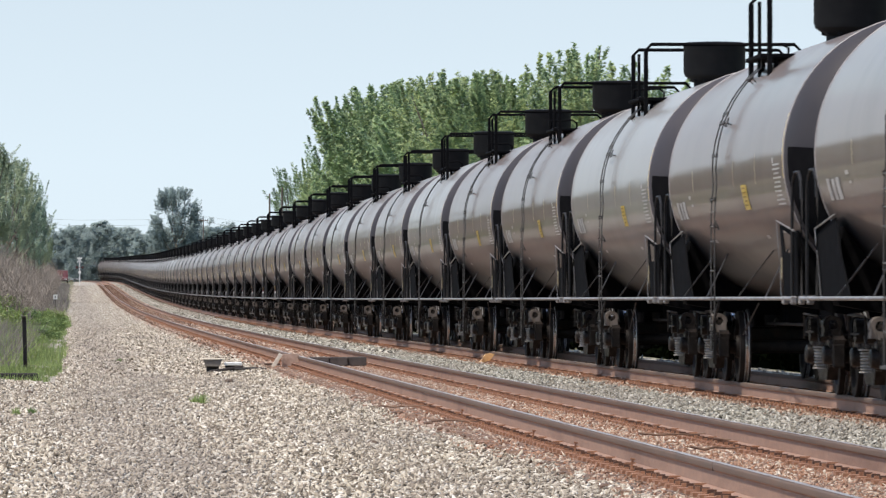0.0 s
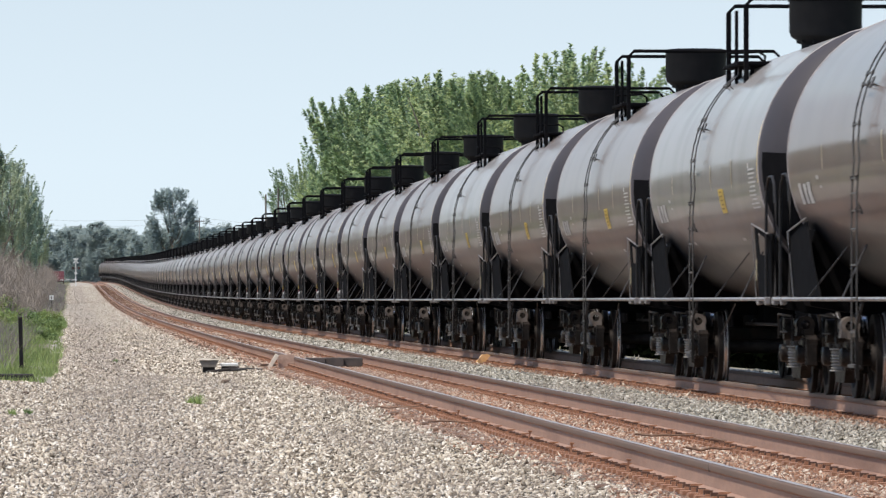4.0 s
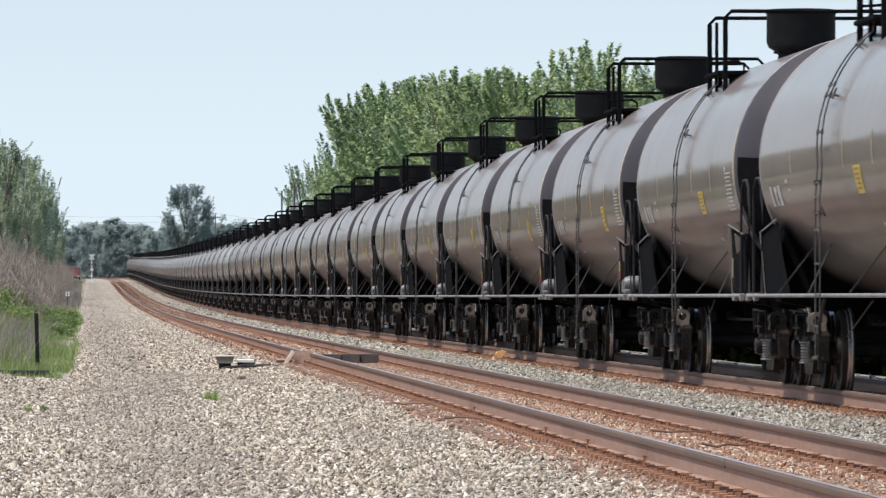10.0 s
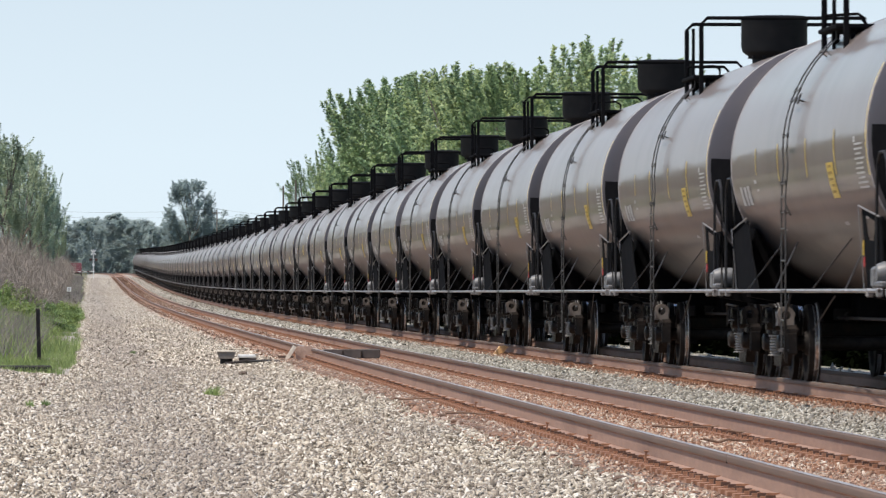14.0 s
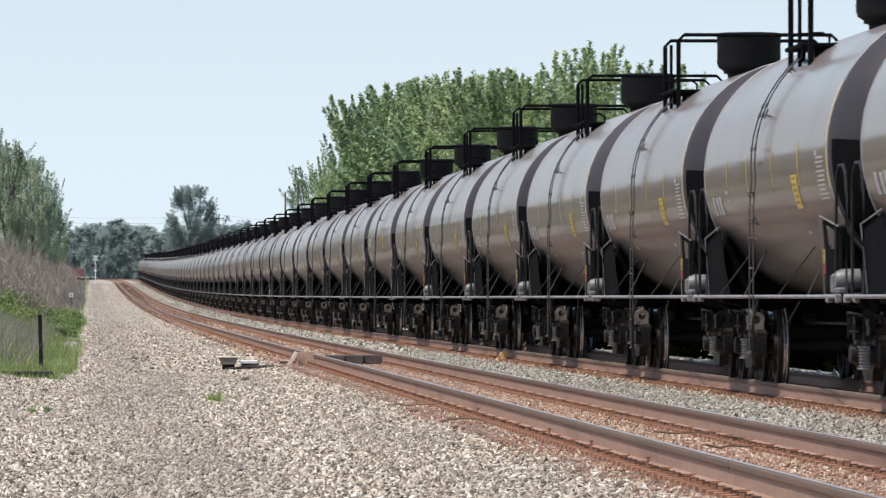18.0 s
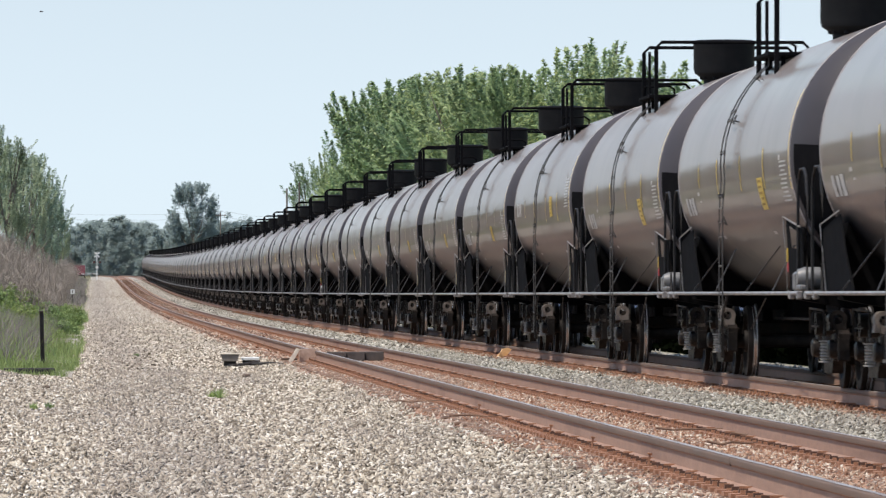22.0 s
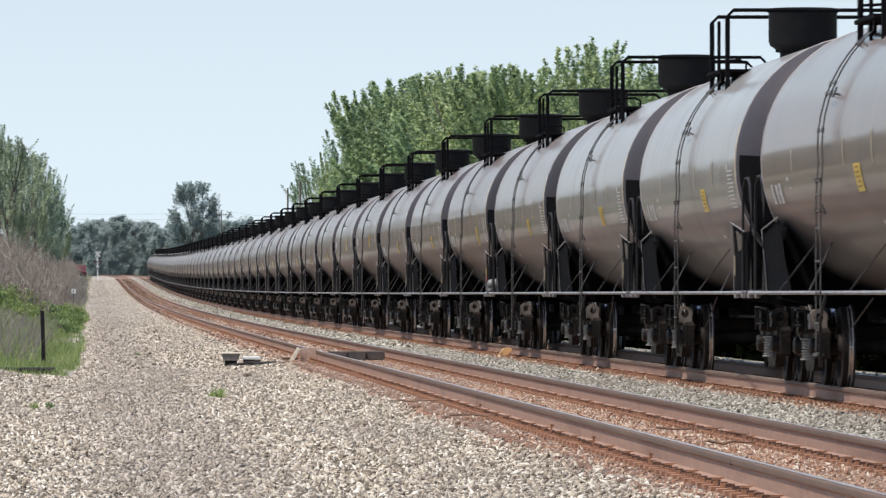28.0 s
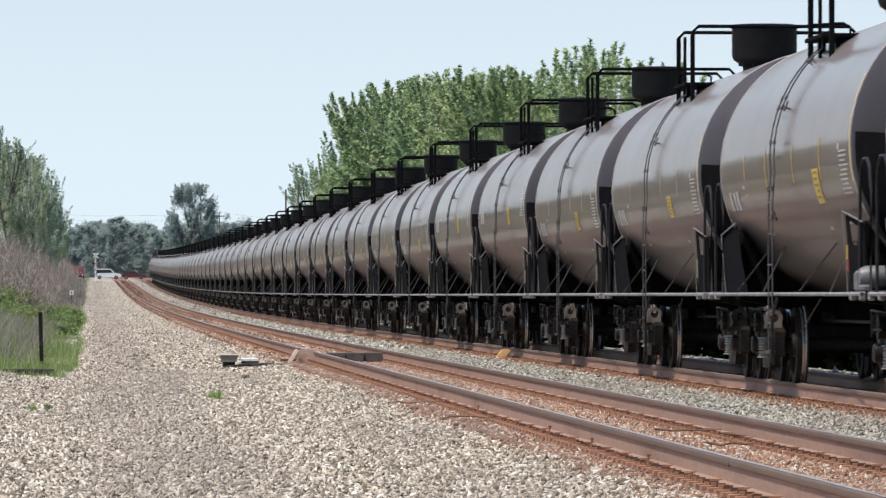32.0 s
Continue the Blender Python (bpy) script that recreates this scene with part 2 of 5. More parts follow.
RED_MARK = surface("red_reflector", (0.50, 0.05, 0.05), (0.38, 0.04, 0.05), 9.0, 0.4, bump=0.0)
YELLOW = surface("yellow_reflector", (0.62, 0.43, 0.05), (0.48, 0.33, 0.05), 9.0, 0.4, bump=0.0)
GREY_GEAR = surface("pale_grey_casting", (0.15, 0.152, 0.155), (0.085, 0.085, 0.085), 8.0, 0.5, bump=0.1, stain=(0.06, 0.05, 0.045))
RUST_RAIL = surface("rusty_rail", (0.225, 0.132, 0.092), (0.305, 0.19, 0.138), 18.0, 0.75, bump=0.15, stain=(0.12, 0.06, 0.04), stain_scale=1.2, stretch=(1, 0.2, 1))
HEAD_RAIL = surface("dark_rail_head", (0.105, 0.072, 0.055), (0.15, 0.102, 0.078), 10.0, 0.7, bump=0.02, stretch=(1, 0.1, 1), spec=0.2)
BRIGHT_RAIL = surface("worn_rail_head", (0.36, 0.32, 0.29), (0.24, 0.20, 0.175), 10.0, 0.4, metal=0.2, bump=0.02, stretch=(1, 0.1, 1))
TIE = surface("old_tie_wood", (0.115, 0.07, 0.048), (0.20, 0.125, 0.085), 9.0, 0.85, bump=0.5, spread=0.35, stain=(0.26, 0.13, 0.08), stretch=(0.15, 1, 1))
SPIKE = surface("rusty_fastening", (0.24, 0.115, 0.064), (0.36, 0.185, 0.105), 20.0, 0.8, bump=0.2)

ANCHOR = surface("old_anchor_steel", (0.06, 0.032, 0.022), (0.13, 0.065, 0.04), 20.0, 0.8, bump=0.2)


def wheel_mat():
    """Grimy dark wheel plates with bright worn treads."""
    m, nt, b = nodes_of("wheel_steel")
    tc = nt.nodes.new("ShaderNodeTexCoord")
    across = nt.nodes.new("ShaderNodeSeparateXYZ")
    link(nt, tc.outputs["Object"], across.inputs[0])
    outer = nt.nodes.new("ShaderNodeMath")
    outer.operation = "ABSOLUTE"
    link(nt, across.outputs[0], outer.inputs[0])
    flat = nt.nodes.new("ShaderNodeVectorMath")
    flat.operation = "MULTIPLY"
    flat.inputs[1].default_value = (0, 1, 1)
    link(nt, tc.outputs["Object"], flat.inputs[0])
    size = nt.nodes.new("ShaderNodeVectorMath")
    size.operation = "LENGTH"
    link(nt, flat.outputs[0], size.inputs[0])
    rim = ramp(nt, size.outputs["Value"], grey((0.445, 0.0), (0.452, 1.0)))
    run = ramp(nt, outer.outputs[0], grey((0.70, 0.0), (0.706, 1.0), (0.742, 1.0), (0.75, 0.0)))
    both = nt.nodes.new("ShaderNodeMath")
    both.operation = "MULTIPLY"
    link(nt, rim.outputs[0], both.inputs[0])
    link(nt, run.outputs[0], both.inputs[1])
    worn = ramp(nt, both.outputs[0], grey((0.0, 0.0), (1.0, 1.0)))
    dirt = noise_node(nt, 9.0, 4.0, 0.6)
    plate = ramp(nt, dirt.outputs["Fac"], [(0.35, (0.010, 0.009, 0.009)), (0.7, (0.026, 0.022, 0.02))])
    link(nt, mix(nt, plate.outputs[0], (0.8, 0.8, 0.82), worn.outputs[0]), b.inputs["Base Color"])
    link(nt, worn.outputs[0], b.inputs["Metallic"])
    b.inputs["Specular IOR Level"].default_value = 0.1
    link(nt, ramp(nt, worn.outputs[0], grey((0, 0.6), (1, 0.22))).outputs[0], b.inputs["Roughness"])
    return m


TREAD = wheel_mat()


def stone_mat(name, stops, trodden=False):
    m, nt, b = nodes_of(name)
    geo = nt.nodes.new("ShaderNodeNewGeometry")
    r = ramp(nt, geo.outputs["Random Per Island"], stops)
    g = noise_node(nt, 30.0, 4.0, 0.6)
    col = mix(nt, r.outputs[0], (0.2, 0.17, 0.14), ramp(nt, g.outputs["Fac"], grey((0.5, 0), (0.8, 0.5))).outputs[0])
    big = noise_node(nt, 0.45, 4.0, 0.6, stretch=(1, 0.1, 1))
    col = mix(nt, col, (0.22, 0.19, 0.165), ramp(nt, big.outputs["Fac"], grey((0.48, 0), (0.72, 0.6))).outputs[0])
    if trodden:
        # the greyer, dustier strip where wheels and feet pass
        tc = nt.nodes.new("ShaderNodeTexCoord")
        sep = nt.nodes.new("ShaderNodeSeparateXYZ")
        link(nt, tc.outputs["Object"], sep.inputs[0])
        wob = noise_node(nt, 0.35, 4.0, 0.6, stretch=(1, 0.1, 1))
        add = nt.nodes.new("ShaderNodeMath")
        add.operation = "MULTIPLY_ADD"
        add.inputs[1].default_value = 0.9
        link(nt, wob.outputs["Fac"], add.inputs[0])
        link(nt, sep.outputs[0], add.inputs[2])
        mr = nt.nodes.new("ShaderNodeMapRange")
        mr.inputs["From Min"].default_value, mr.inputs["From Max"].default_value = -1.0, 4.0
        link(nt, add.outputs[0], mr.inputs["Value"])
        strip = ramp(nt, mr.outputs[0], grey((0.22, 0.0), (0.34, 0.4), (0.50, 0.4), (0.64, 0.0)))
        col = mix(nt, col, (0.23, 0.198, 0.172), strip.outputs[0])
    link(nt, col, b.inputs["Base Color"])
    b.inputs["Roughness"].default_value = 0.85
    return m


STONE = stone_mat("limestone_ballast", [(0.0, (0.08, 0.064, 0.044)), (0.25, (0.20, 0.163, 0.122)), (0.5, (0.39, 0.335, 0.26)), (0.8, (0.55, 0.49, 0.395)), (1.0, (0.82, 0.77, 0.68))], True)
STONE_GREY = stone_mat("grey_ballast", [(0.0, (0.10, 0.094, 0.076)), (0.4, (0.25, 0.243, 0.205)), (0.8, (0.39, 0.375, 0.325)), (1.0, (0.60, 0.585, 0.525))])
STONE_RUST = stone_mat("rusty_ballast", [(0.0, (0.14, 0.062, 0.034)), (0.35, (0.31, 0.158, 0.093)), (0.6, (0.35, 0.235, 0.165)), (0.82, (0.41, 0.325, 0.25)), (1.0, (0.60, 0.52, 0.43))])
GROUND = ground_mat()
# maple and poplar greens are lifted and greyed to paint in aerial haze
LEAF = foliage("maple_leaves", (0.14, 0.215, 0.115), (0.46, 0.52, 0.265), 0.5, 0.5)
LEAF_LEFT = foliage("poplar_leaves", (0.24, 0.29, 0.20), (0.46, 0.51, 0.37), 0.6, 0.5)
# far leaves: the distance haze is painted into their pale grey-green
LEAF_HAZE = foliage("haze_tinted_leaves", (0.295, 0.338, 0.328), (0.32, 0.362, 0.35), 0.95, 0.5, 0.0)
# near-black leaves: the shadow behind the train is put into the colour
LEAF_SHADED = foliage("shaded_shrub_leaves", (0.002, 0.003, 0.0015), (0.003, 0.004, 0.002), 1.0, 0.05, 0.0)
LEAF_HEDGE = foliage("hedge_leaves", (0.05, 0.07, 0.03), (0.13, 0.16, 0.075), 0.6, 0.3)
GRASS = foliage("grass_blades", (0.16, 0.215, 0.075), (0.33, 0.40, 0.155), 0.6, 0.4)
DRY = foliage("dry_brush", (0.185, 0.148, 0.130), (0.33, 0.272, 0.24), 0.8, 0.25)
BARK = surface("bark", (0.12, 0.10, 0.085), (0.2, 0.17, 0.14), 12.0, 0.9, bump=0.6, stretch=(1, 1, 0.2))


def sky_backdrop():
    """Far plain sheet of pale hazy sky, a little deeper towards the top."""
    m, nt, b = nodes_of("hazy_sky")
    tc = nt.nodes.new("ShaderNodeTexCoord")
    sep = nt.nodes.new("ShaderNodeSeparateXYZ")
    link(nt, tc.outputs["Generated"], sep.inputs[0])
    soft = noise_node(nt, 2.2, 3.0, 0.5, "Generated")
    add = nt.nodes.new("ShaderNodeMath")
    add.operation = "MULTIPLY_ADD"
    add.inputs[1].default_value = 0.12
    link(nt, soft.outputs["Fac"], add.inputs[0])
    link(nt, sep.outputs[2], add.inputs[2])
    r = ramp(nt, add.outputs[0], [(0.10, (0.585, 0.672, 0.725)), (0.35, (0.562, 0.658, 0.728)), (0.62, (0.50, 0.592, 0.668)), (1.0, (0.42, 0.52, 0.62))])
    em = nt.nodes.new("ShaderNodeEmission")
    em.inputs["Strength"].default_value = 0.945
    link(nt, r.outputs[0], em.inputs["Color"])
    link(nt, em.outputs[0], nt.nodes["Material Output"].inputs["Surface"])
    me = bpy.data.meshes.new("sky_backdrop")
    me.from_pydata([(-900, 4300, -40), (1300, 4300, -40), (1300, 4300, 400), (-900, 4300, 400)], [], [(0, 1, 2, 3)])
    me.materials.append(m)
    tagged(new("sky_backdrop", me), "pale blue hazy summer sky", "sky", kind="structure")


sky_backdrop()


# ---- mesh helpers: a shape is a pair of lists, points and faces ----
def shape():
    return [], []


def box(s, c, d, ch=0.0, turn=None):
    """A box of size d at c, its edges chamfered by ch."""
    v, f = s
    n = len(v)
    h = [a / 2 for a in d]
    pts, idx = [], {}
    for sx in (-1, 1):
        for sy in (-1, 1):
            for sz in (-1, 1):
                for ax in range(3):
                    q = [sx * h[0], sy * h[1], sz * h[2]]
                    for o in range(3):
                        if o != ax:
                            q[o] -= (sx, sy, sz)[o] * ch
                    idx[sx, sy, sz, ax] = n + len(pts)
                    pts.append(Vector(q))
    if ch <= 0:
        pts, idx2 = [], {}
        for sx in (-1, 1):
            for sy in (-1, 1):
                for sz in (-1, 1):
                    idx2[sx, sy, sz] = n + len(pts)
                    pts.append(Vector((sx * h[0], sy * h[1], sz * h[2])))
        for a, b, cc, dd in (((-1, -1, -1), (-1, -1, 1), (-1, 1, 1), (-1, 1, -1)), ((1, -1, -1), (1, 1, -1), (1, 1, 1), (1, -1, 1)),
                             ((-1, -1, -1), (1, -1, -1), (1, -1, 1), (-1, -1, 1)), ((-1, 1, -1), (-1, 1, 1), (1, 1, 1), (1, 1, -1)),
                             ((-1, -1, -1), (-1, 1, -1), (1, 1, -1), (1, -1, -1)), ((-1, -1, 1), (1, -1, 1), (1, 1, 1), (-1, 1, 1))):
            f.append((idx2[a], idx2[b], idx2[cc], idx2[dd]))
    else:
        for ax in range(3):
            u, w = (ax + 1) % 3, (ax + 2) % 3
            for sg in (-1, 1):
                ring = []
                for a, b in ((-1, -1), (1, -1), (1, 1), (-1, 1)):
                    k = [0, 0, 0]
                    k[ax], k[u], k[w] = sg, a, b
                    ring.append(idx[(*k, ax)])
                f.append(tuple(ring) if sg > 0 else tuple(reversed(ring)))
            for a in (-1, 1):
                for b in (-1, 1):
                    k0, k1 = [0, 0, 0], [0, 0, 0]
                    k0[ax], k0[u], k0[w] = -1, a, b
                    k1[ax], k1[u], k1[w] = 1, a, b
                    q = (idx[(*k0, u)], idx[(*k1, u)], idx[(*k1, w)], idx[(*k0, w)])
                    f.append(q if a * b < 0 else tuple(reversed(q)))
        for sx in (-1, 1):
            for sy in (-1, 1):
                for sz in (-1, 1):
                    q = tuple(idx[sx, sy, sz, a] for a in range(3))
                    f.append(q if sx * sy * sz > 0 else tuple(reversed(q)))
    m = Matrix.Translation(c) @ (turn.to_4x4() if turn else Matrix())
    v.extend(tuple(m @ p) for p in pts)
    return s


def tube(s, path, r, n=6, closed=False):
    """A round bar along a path of points."""
    v, f = s
    path = [Vector(p) for p in path]
    base = len(v)
    for i, p in enumerate(path):
        a = path[i - 1] if i else path[i]
        b = path[i + 1] if i + 1 < len(path) else path[i]
        d = (b - a).normalized()
        side = d.cross(Vector((0, 0, 1)))
        if side.length < 0.05:
            side = d.cross(Vector((0, 1, 0)))
        side.normalize()
        up = side.cross(d)
        rr = r[i] if isinstance(r, (list, tuple)) else r
        for k in range(n):
            w = 2 * math.pi * k / n
            v.append(tuple(p + side * (rr * math.cos(w)) + up * (rr * math.sin(w))))
    for i in range(len(path) - 1):
        for k in range(n):
            a, b = base + i * n + k, base + i * n + (k + 1) % n
            f.append((a, b, b + n, a + n))
    f.append(tuple(base + k for k in reversed(range(n))))
    f.append(tuple(base + (len(path) - 1) * n + k for k in range(n)))
    return s


def lathe(s, profile, n, centre=(0, 0, 0), axis="z", lo=0.0, hi=360.0):
    """Turns a profile of (radius, height) round an axis through centre."""
    v, f = s
    base = len(v)
    full = hi - lo >= 360
    cols = n if full else n + 1
    for r, h in profile:
        for k in range(cols):
            w = radians(lo + (hi - lo) * k / n)
            a, b = r * math.cos(w), r * math.sin(w)
            q = {"z": (a, b, h), "y": (a, h, b), "x": (h, a, b)}[axis]
            v.append((q[0] + centre[0], q[1] + centre[1], q[2] + centre[2]))
    for i in range(len(profile) - 1):
        for k in range(n):
            a = base + i * cols + k
            b = base + i * cols + (k + 1) % cols
            q = (a, b, b + cols, a + cols)
            f.append(tuple(reversed(q)) if axis == "y" else q)
    return s


def prism(s, outline, y0, y1, axis="y"):
    """An outline in the plane across an axis, drawn out along it."""
    v, f = s
    base, n = len(v), len(outline)
    for y in (y0, y1):
        for a, b in outline:
            v.append({"y": (a, y, b), "x": (y, a, b), "z": (a, b, y)}[axis])
    for k in range(n):
        j = (k + 1) % n
        f.append((base + k, base + j, base + n + j, base + n + k))
    f.append(tuple(base + k for k in reversed(range(n))))
    f.append(tuple(base + n + k for k in range(n)))
    return s


def mesh_of(name, s, material, smooth=35):
    me = bpy.data.meshes.new(name)
    me.from_pydata(s[0], [], s[1])
    me.materials.append(material)
    if smooth:
        bm = bmesh.new()
        bm.from_mesh(me)
        bmesh.ops.recalc_face_normals(bm, faces=bm.faces)
        bm.to_mesh(me)
        bm.free()
        me.polygons.foreach_set("use_smooth", [True] * len(me.polygons))
        me.set_sharp_from_angle(angle=radians(smooth))
    return me


def part(name, s, material, parent, label="", smooth=35, m=None):
    ob = new(name, s if isinstance(s, bpy.types.Mesh) else mesh_of(name, s, material, smooth))
    ob.parent = parent
    if m is not None:
        ob.matrix_basis = m
    return tagged(ob, label)


def thing(name, s, material, label, category, group="", kind="", smooth=35, m=None):
    ob = new(name, mesh_of(name, s, material, smooth) if s else None)
    if m is not None:
        ob.matrix_basis = m
    return tagged(ob, label, category, group, kind)


# ---- the ground: one sheet, with the ballast bed of the two tracks ----
def bed(x):
    """Height of the ground across the line."""
    return float(np.interp(x, (-60, -9, -3.5, -1.2, -0.3, 3.1, 3.7, 6.4, 7.0, 7.8, 11.2, 12.2, 12.9, 13.6, 14.5, 60), (0.6, 0.5, 0.15, -0.3, PATH_Z, PATH_Z, -0.215, -0.215, -0.27, -0.215, -0.26, -0.20, -0.245, -0.5, -0.6, -0.5)))


def ground_sheet():
    xs = [-4000, -1500, -500, -200, -100, -60, -30, -15, -9, -6, -4.5, -3.5, -2.4, -1.8, -1.2, -0.8, -0.5, -0.3, 0, 0.5, 1, 1.5, 2, 2.5, 3.1, 3.4, 3.7, 4.0, 4.5, 5.3, 6, 6.4, 6.7,
          7.0, 7.4, 7.8, 8.5, 9.2, 10, 11.2, 11.7, 12.2, 12.55, 12.9, 13.6, 14.5, 20, 30, 60, 120, 300, 800, 1800, 4000]
    ys = list(range(-300, 0, 50)) + list(range(0, 260, 5)) + list(range(260, 700, 20)) + list(range(700, 1800, 50)) + [1900, 2100, 2400, 2800, 3300, 4400]
    v, f = shape()
    for y in ys:
        for x in xs:
            v.append((x + bend(y), y, rise(y) + bed(x) + (0.02 * noise.noise((x * 1.3, y * 0.4, 0)) if -0.5 < x < 13 else 0.0 if y < 125 and x > -6 else 0.15 * noise.noise((x * 0.4, y * 0.1, 3)))))
    n = len(xs)
    for j in range(len(ys) - 1):
        for i in range(n - 1):
            f.append((j * n + i, j * n + i + 1, (j + 1) * n + i + 1, (j + 1) * n + i))
    thing("ground", (v, f), GROUND, "pale crushed-stone track bed and path with earthy grassy verges", "ground", kind="structure", smooth=60)


ground_sheet()


# ---- rails, ties and fastenings ----
RAIL_YS = list(range(-60, 400, 5)) + list(range(400, 1700, 12))
RAIL_SIDE = [(-0.076, -0.186), (-0.076, -0.172), (-0.020, -0.155), (-0.017, -0.06), (-0.034, -0.046), (-0.037, -0.010)]
HEAD_TOP = [(-0.037, -0.010), (-0.030, -0.001), (0.0, 0.0), (0.030, -0.001), (0.037, -0.010)]


def sweep(profile, x0, closed=True):
    v, f = shape()
    n = len(profile)
    for y in RAIL_YS:
        for a, b in profile:
            v.append((x0 + a + bend(y), y, rise(y) + b))
    for j in range(len(RAIL_YS) - 1):
        for k in range(n if closed else n - 1):
            f.append((j * n + k, j * n + (k + 1) % n, (j + 1) * n + (k + 1) % n, (j + 1) * n + k))
    return v, f


def rail(x0):
    body = RAIL_SIDE + [(-a, b) for a, b in reversed(RAIL_SIDE)]
    ob = thing("rail", sweep(body, x0), RUST_RAIL, "long rust-brown steel rail spiked to wooden ties", "rail", "rails of the two tracks")
    side = [(-0.036, -0.045), (-0.0395, -0.012)]
    head = part("rail_head", sweep(side + [(a * 1.02, b + 0.002) for a, b in HEAD_TOP] + [(-a, b) for a, b in reversed(side)], x0, False), HEAD_RAIL, ob, "dark brown rail head")
    part("running_band", sweep([(-0.026, 0.0032), (-0.010, 0.0042), (0.016, 0.0038)], x0, False), BRIGHT_RAIL, head, "worn shiny running surface")
    return ob


for x0 in (TRACK_1 - 0.7525, TRACK_1 + 0.7525, TRACK_2 - 0.7525, TRACK_2 + 0.7525):
    rail(x0)


def ties(track, first, near, label):
    rng = random.Random(int(track * 10))
    base = thing("track_ties", None, None, label, "railway ties", kind="structure", m=pose(0, 0, 0))
    meshes = []
    for k in range(5):
        s = box(shape(), (0, 0, -0.095), (2.6, 0.23, 0.19), 0.015)
        s = ([(x + rng.uniform(-0.008, 0.008), y + rng.uniform(-0.008, 0.008), z + rng.uniform(-0.006, 0.006)) for x, y, z in s[0]], s[1])
        meshes.append(mesh_of("tie", s, TIE, 0))
    rest = shape()
    plates, anchors = {-1: shape(), 1: shape()}, shape()
    y, k = first, 0
    while y < 1244:
        cx, cz = track + bend(y) + rng.uniform(-0.05, 0.05), rise(y) - 0.205
        if k < near:
            part("tie", rng.choice(meshes), None, base, m=pose(cx, y, cz, 0, 0, rng.uniform(-0.8, 0.8)))
        else:
            box(rest, (cx, y, cz - 0.095), (2.6, 0.23, 0.19))
        if y < 420:
            for side in (-1, 1):
                rx = track + bend(y) + side * 0.7525
                box(plates[side], (rx - 0.02, y, cz + 0.012), (0.40, 0.19, 0.03))
                if y < 190:
                    box(anchors, (rx - 0.10, y - 0.115, cz + 0.022), (0.06, 0.03, 0.05))
                for dx, dy in ((-0.098, 0.045), (0.098, -0.045), (-0.14, -0.05), (0.14, 0.05)) if y < 230 else ():
                    hgt = rng.uniform(0.014, 0.032)
                    box(plates[side], (rx + dx, y + dy, cz + 0.02 + hgt / 2), (0.035, 0.035, hgt))
                if k % 4 == 1:
                    box(plates[side], (rx, y + 0.14, cz + 0.03), (0.2, 0.03, 0.05))
        y += 0.495 + rng.uniform(-0.025, 0.025)
        k += 1
    y = first - 0.495
    while y > -60:
        box(rest, (track, y, rise(y) - 0.30), (2.6, 0.23, 0.19))
        y -= 0.495
    part("rail_anchors", anchors, ANCHOR, base, "dark steel rail anchors", smooth=0)["kind"] = "stuff"
    part("tie_row", rest, TIE, base, smooth=0)["kind"] = "stuff"
    for side in (-1, 1):
        part("tie_plates", plates[side], SPIKE, base, "rusty tie plates and spikes", smooth=0)["kind"] = "stuff"


ties(TRACK_1, 34.0, 300, "weathered brown wooden ties under the empty track")
ties(TRACK_2, 52.0, 260, "weathered wooden ties under the train")


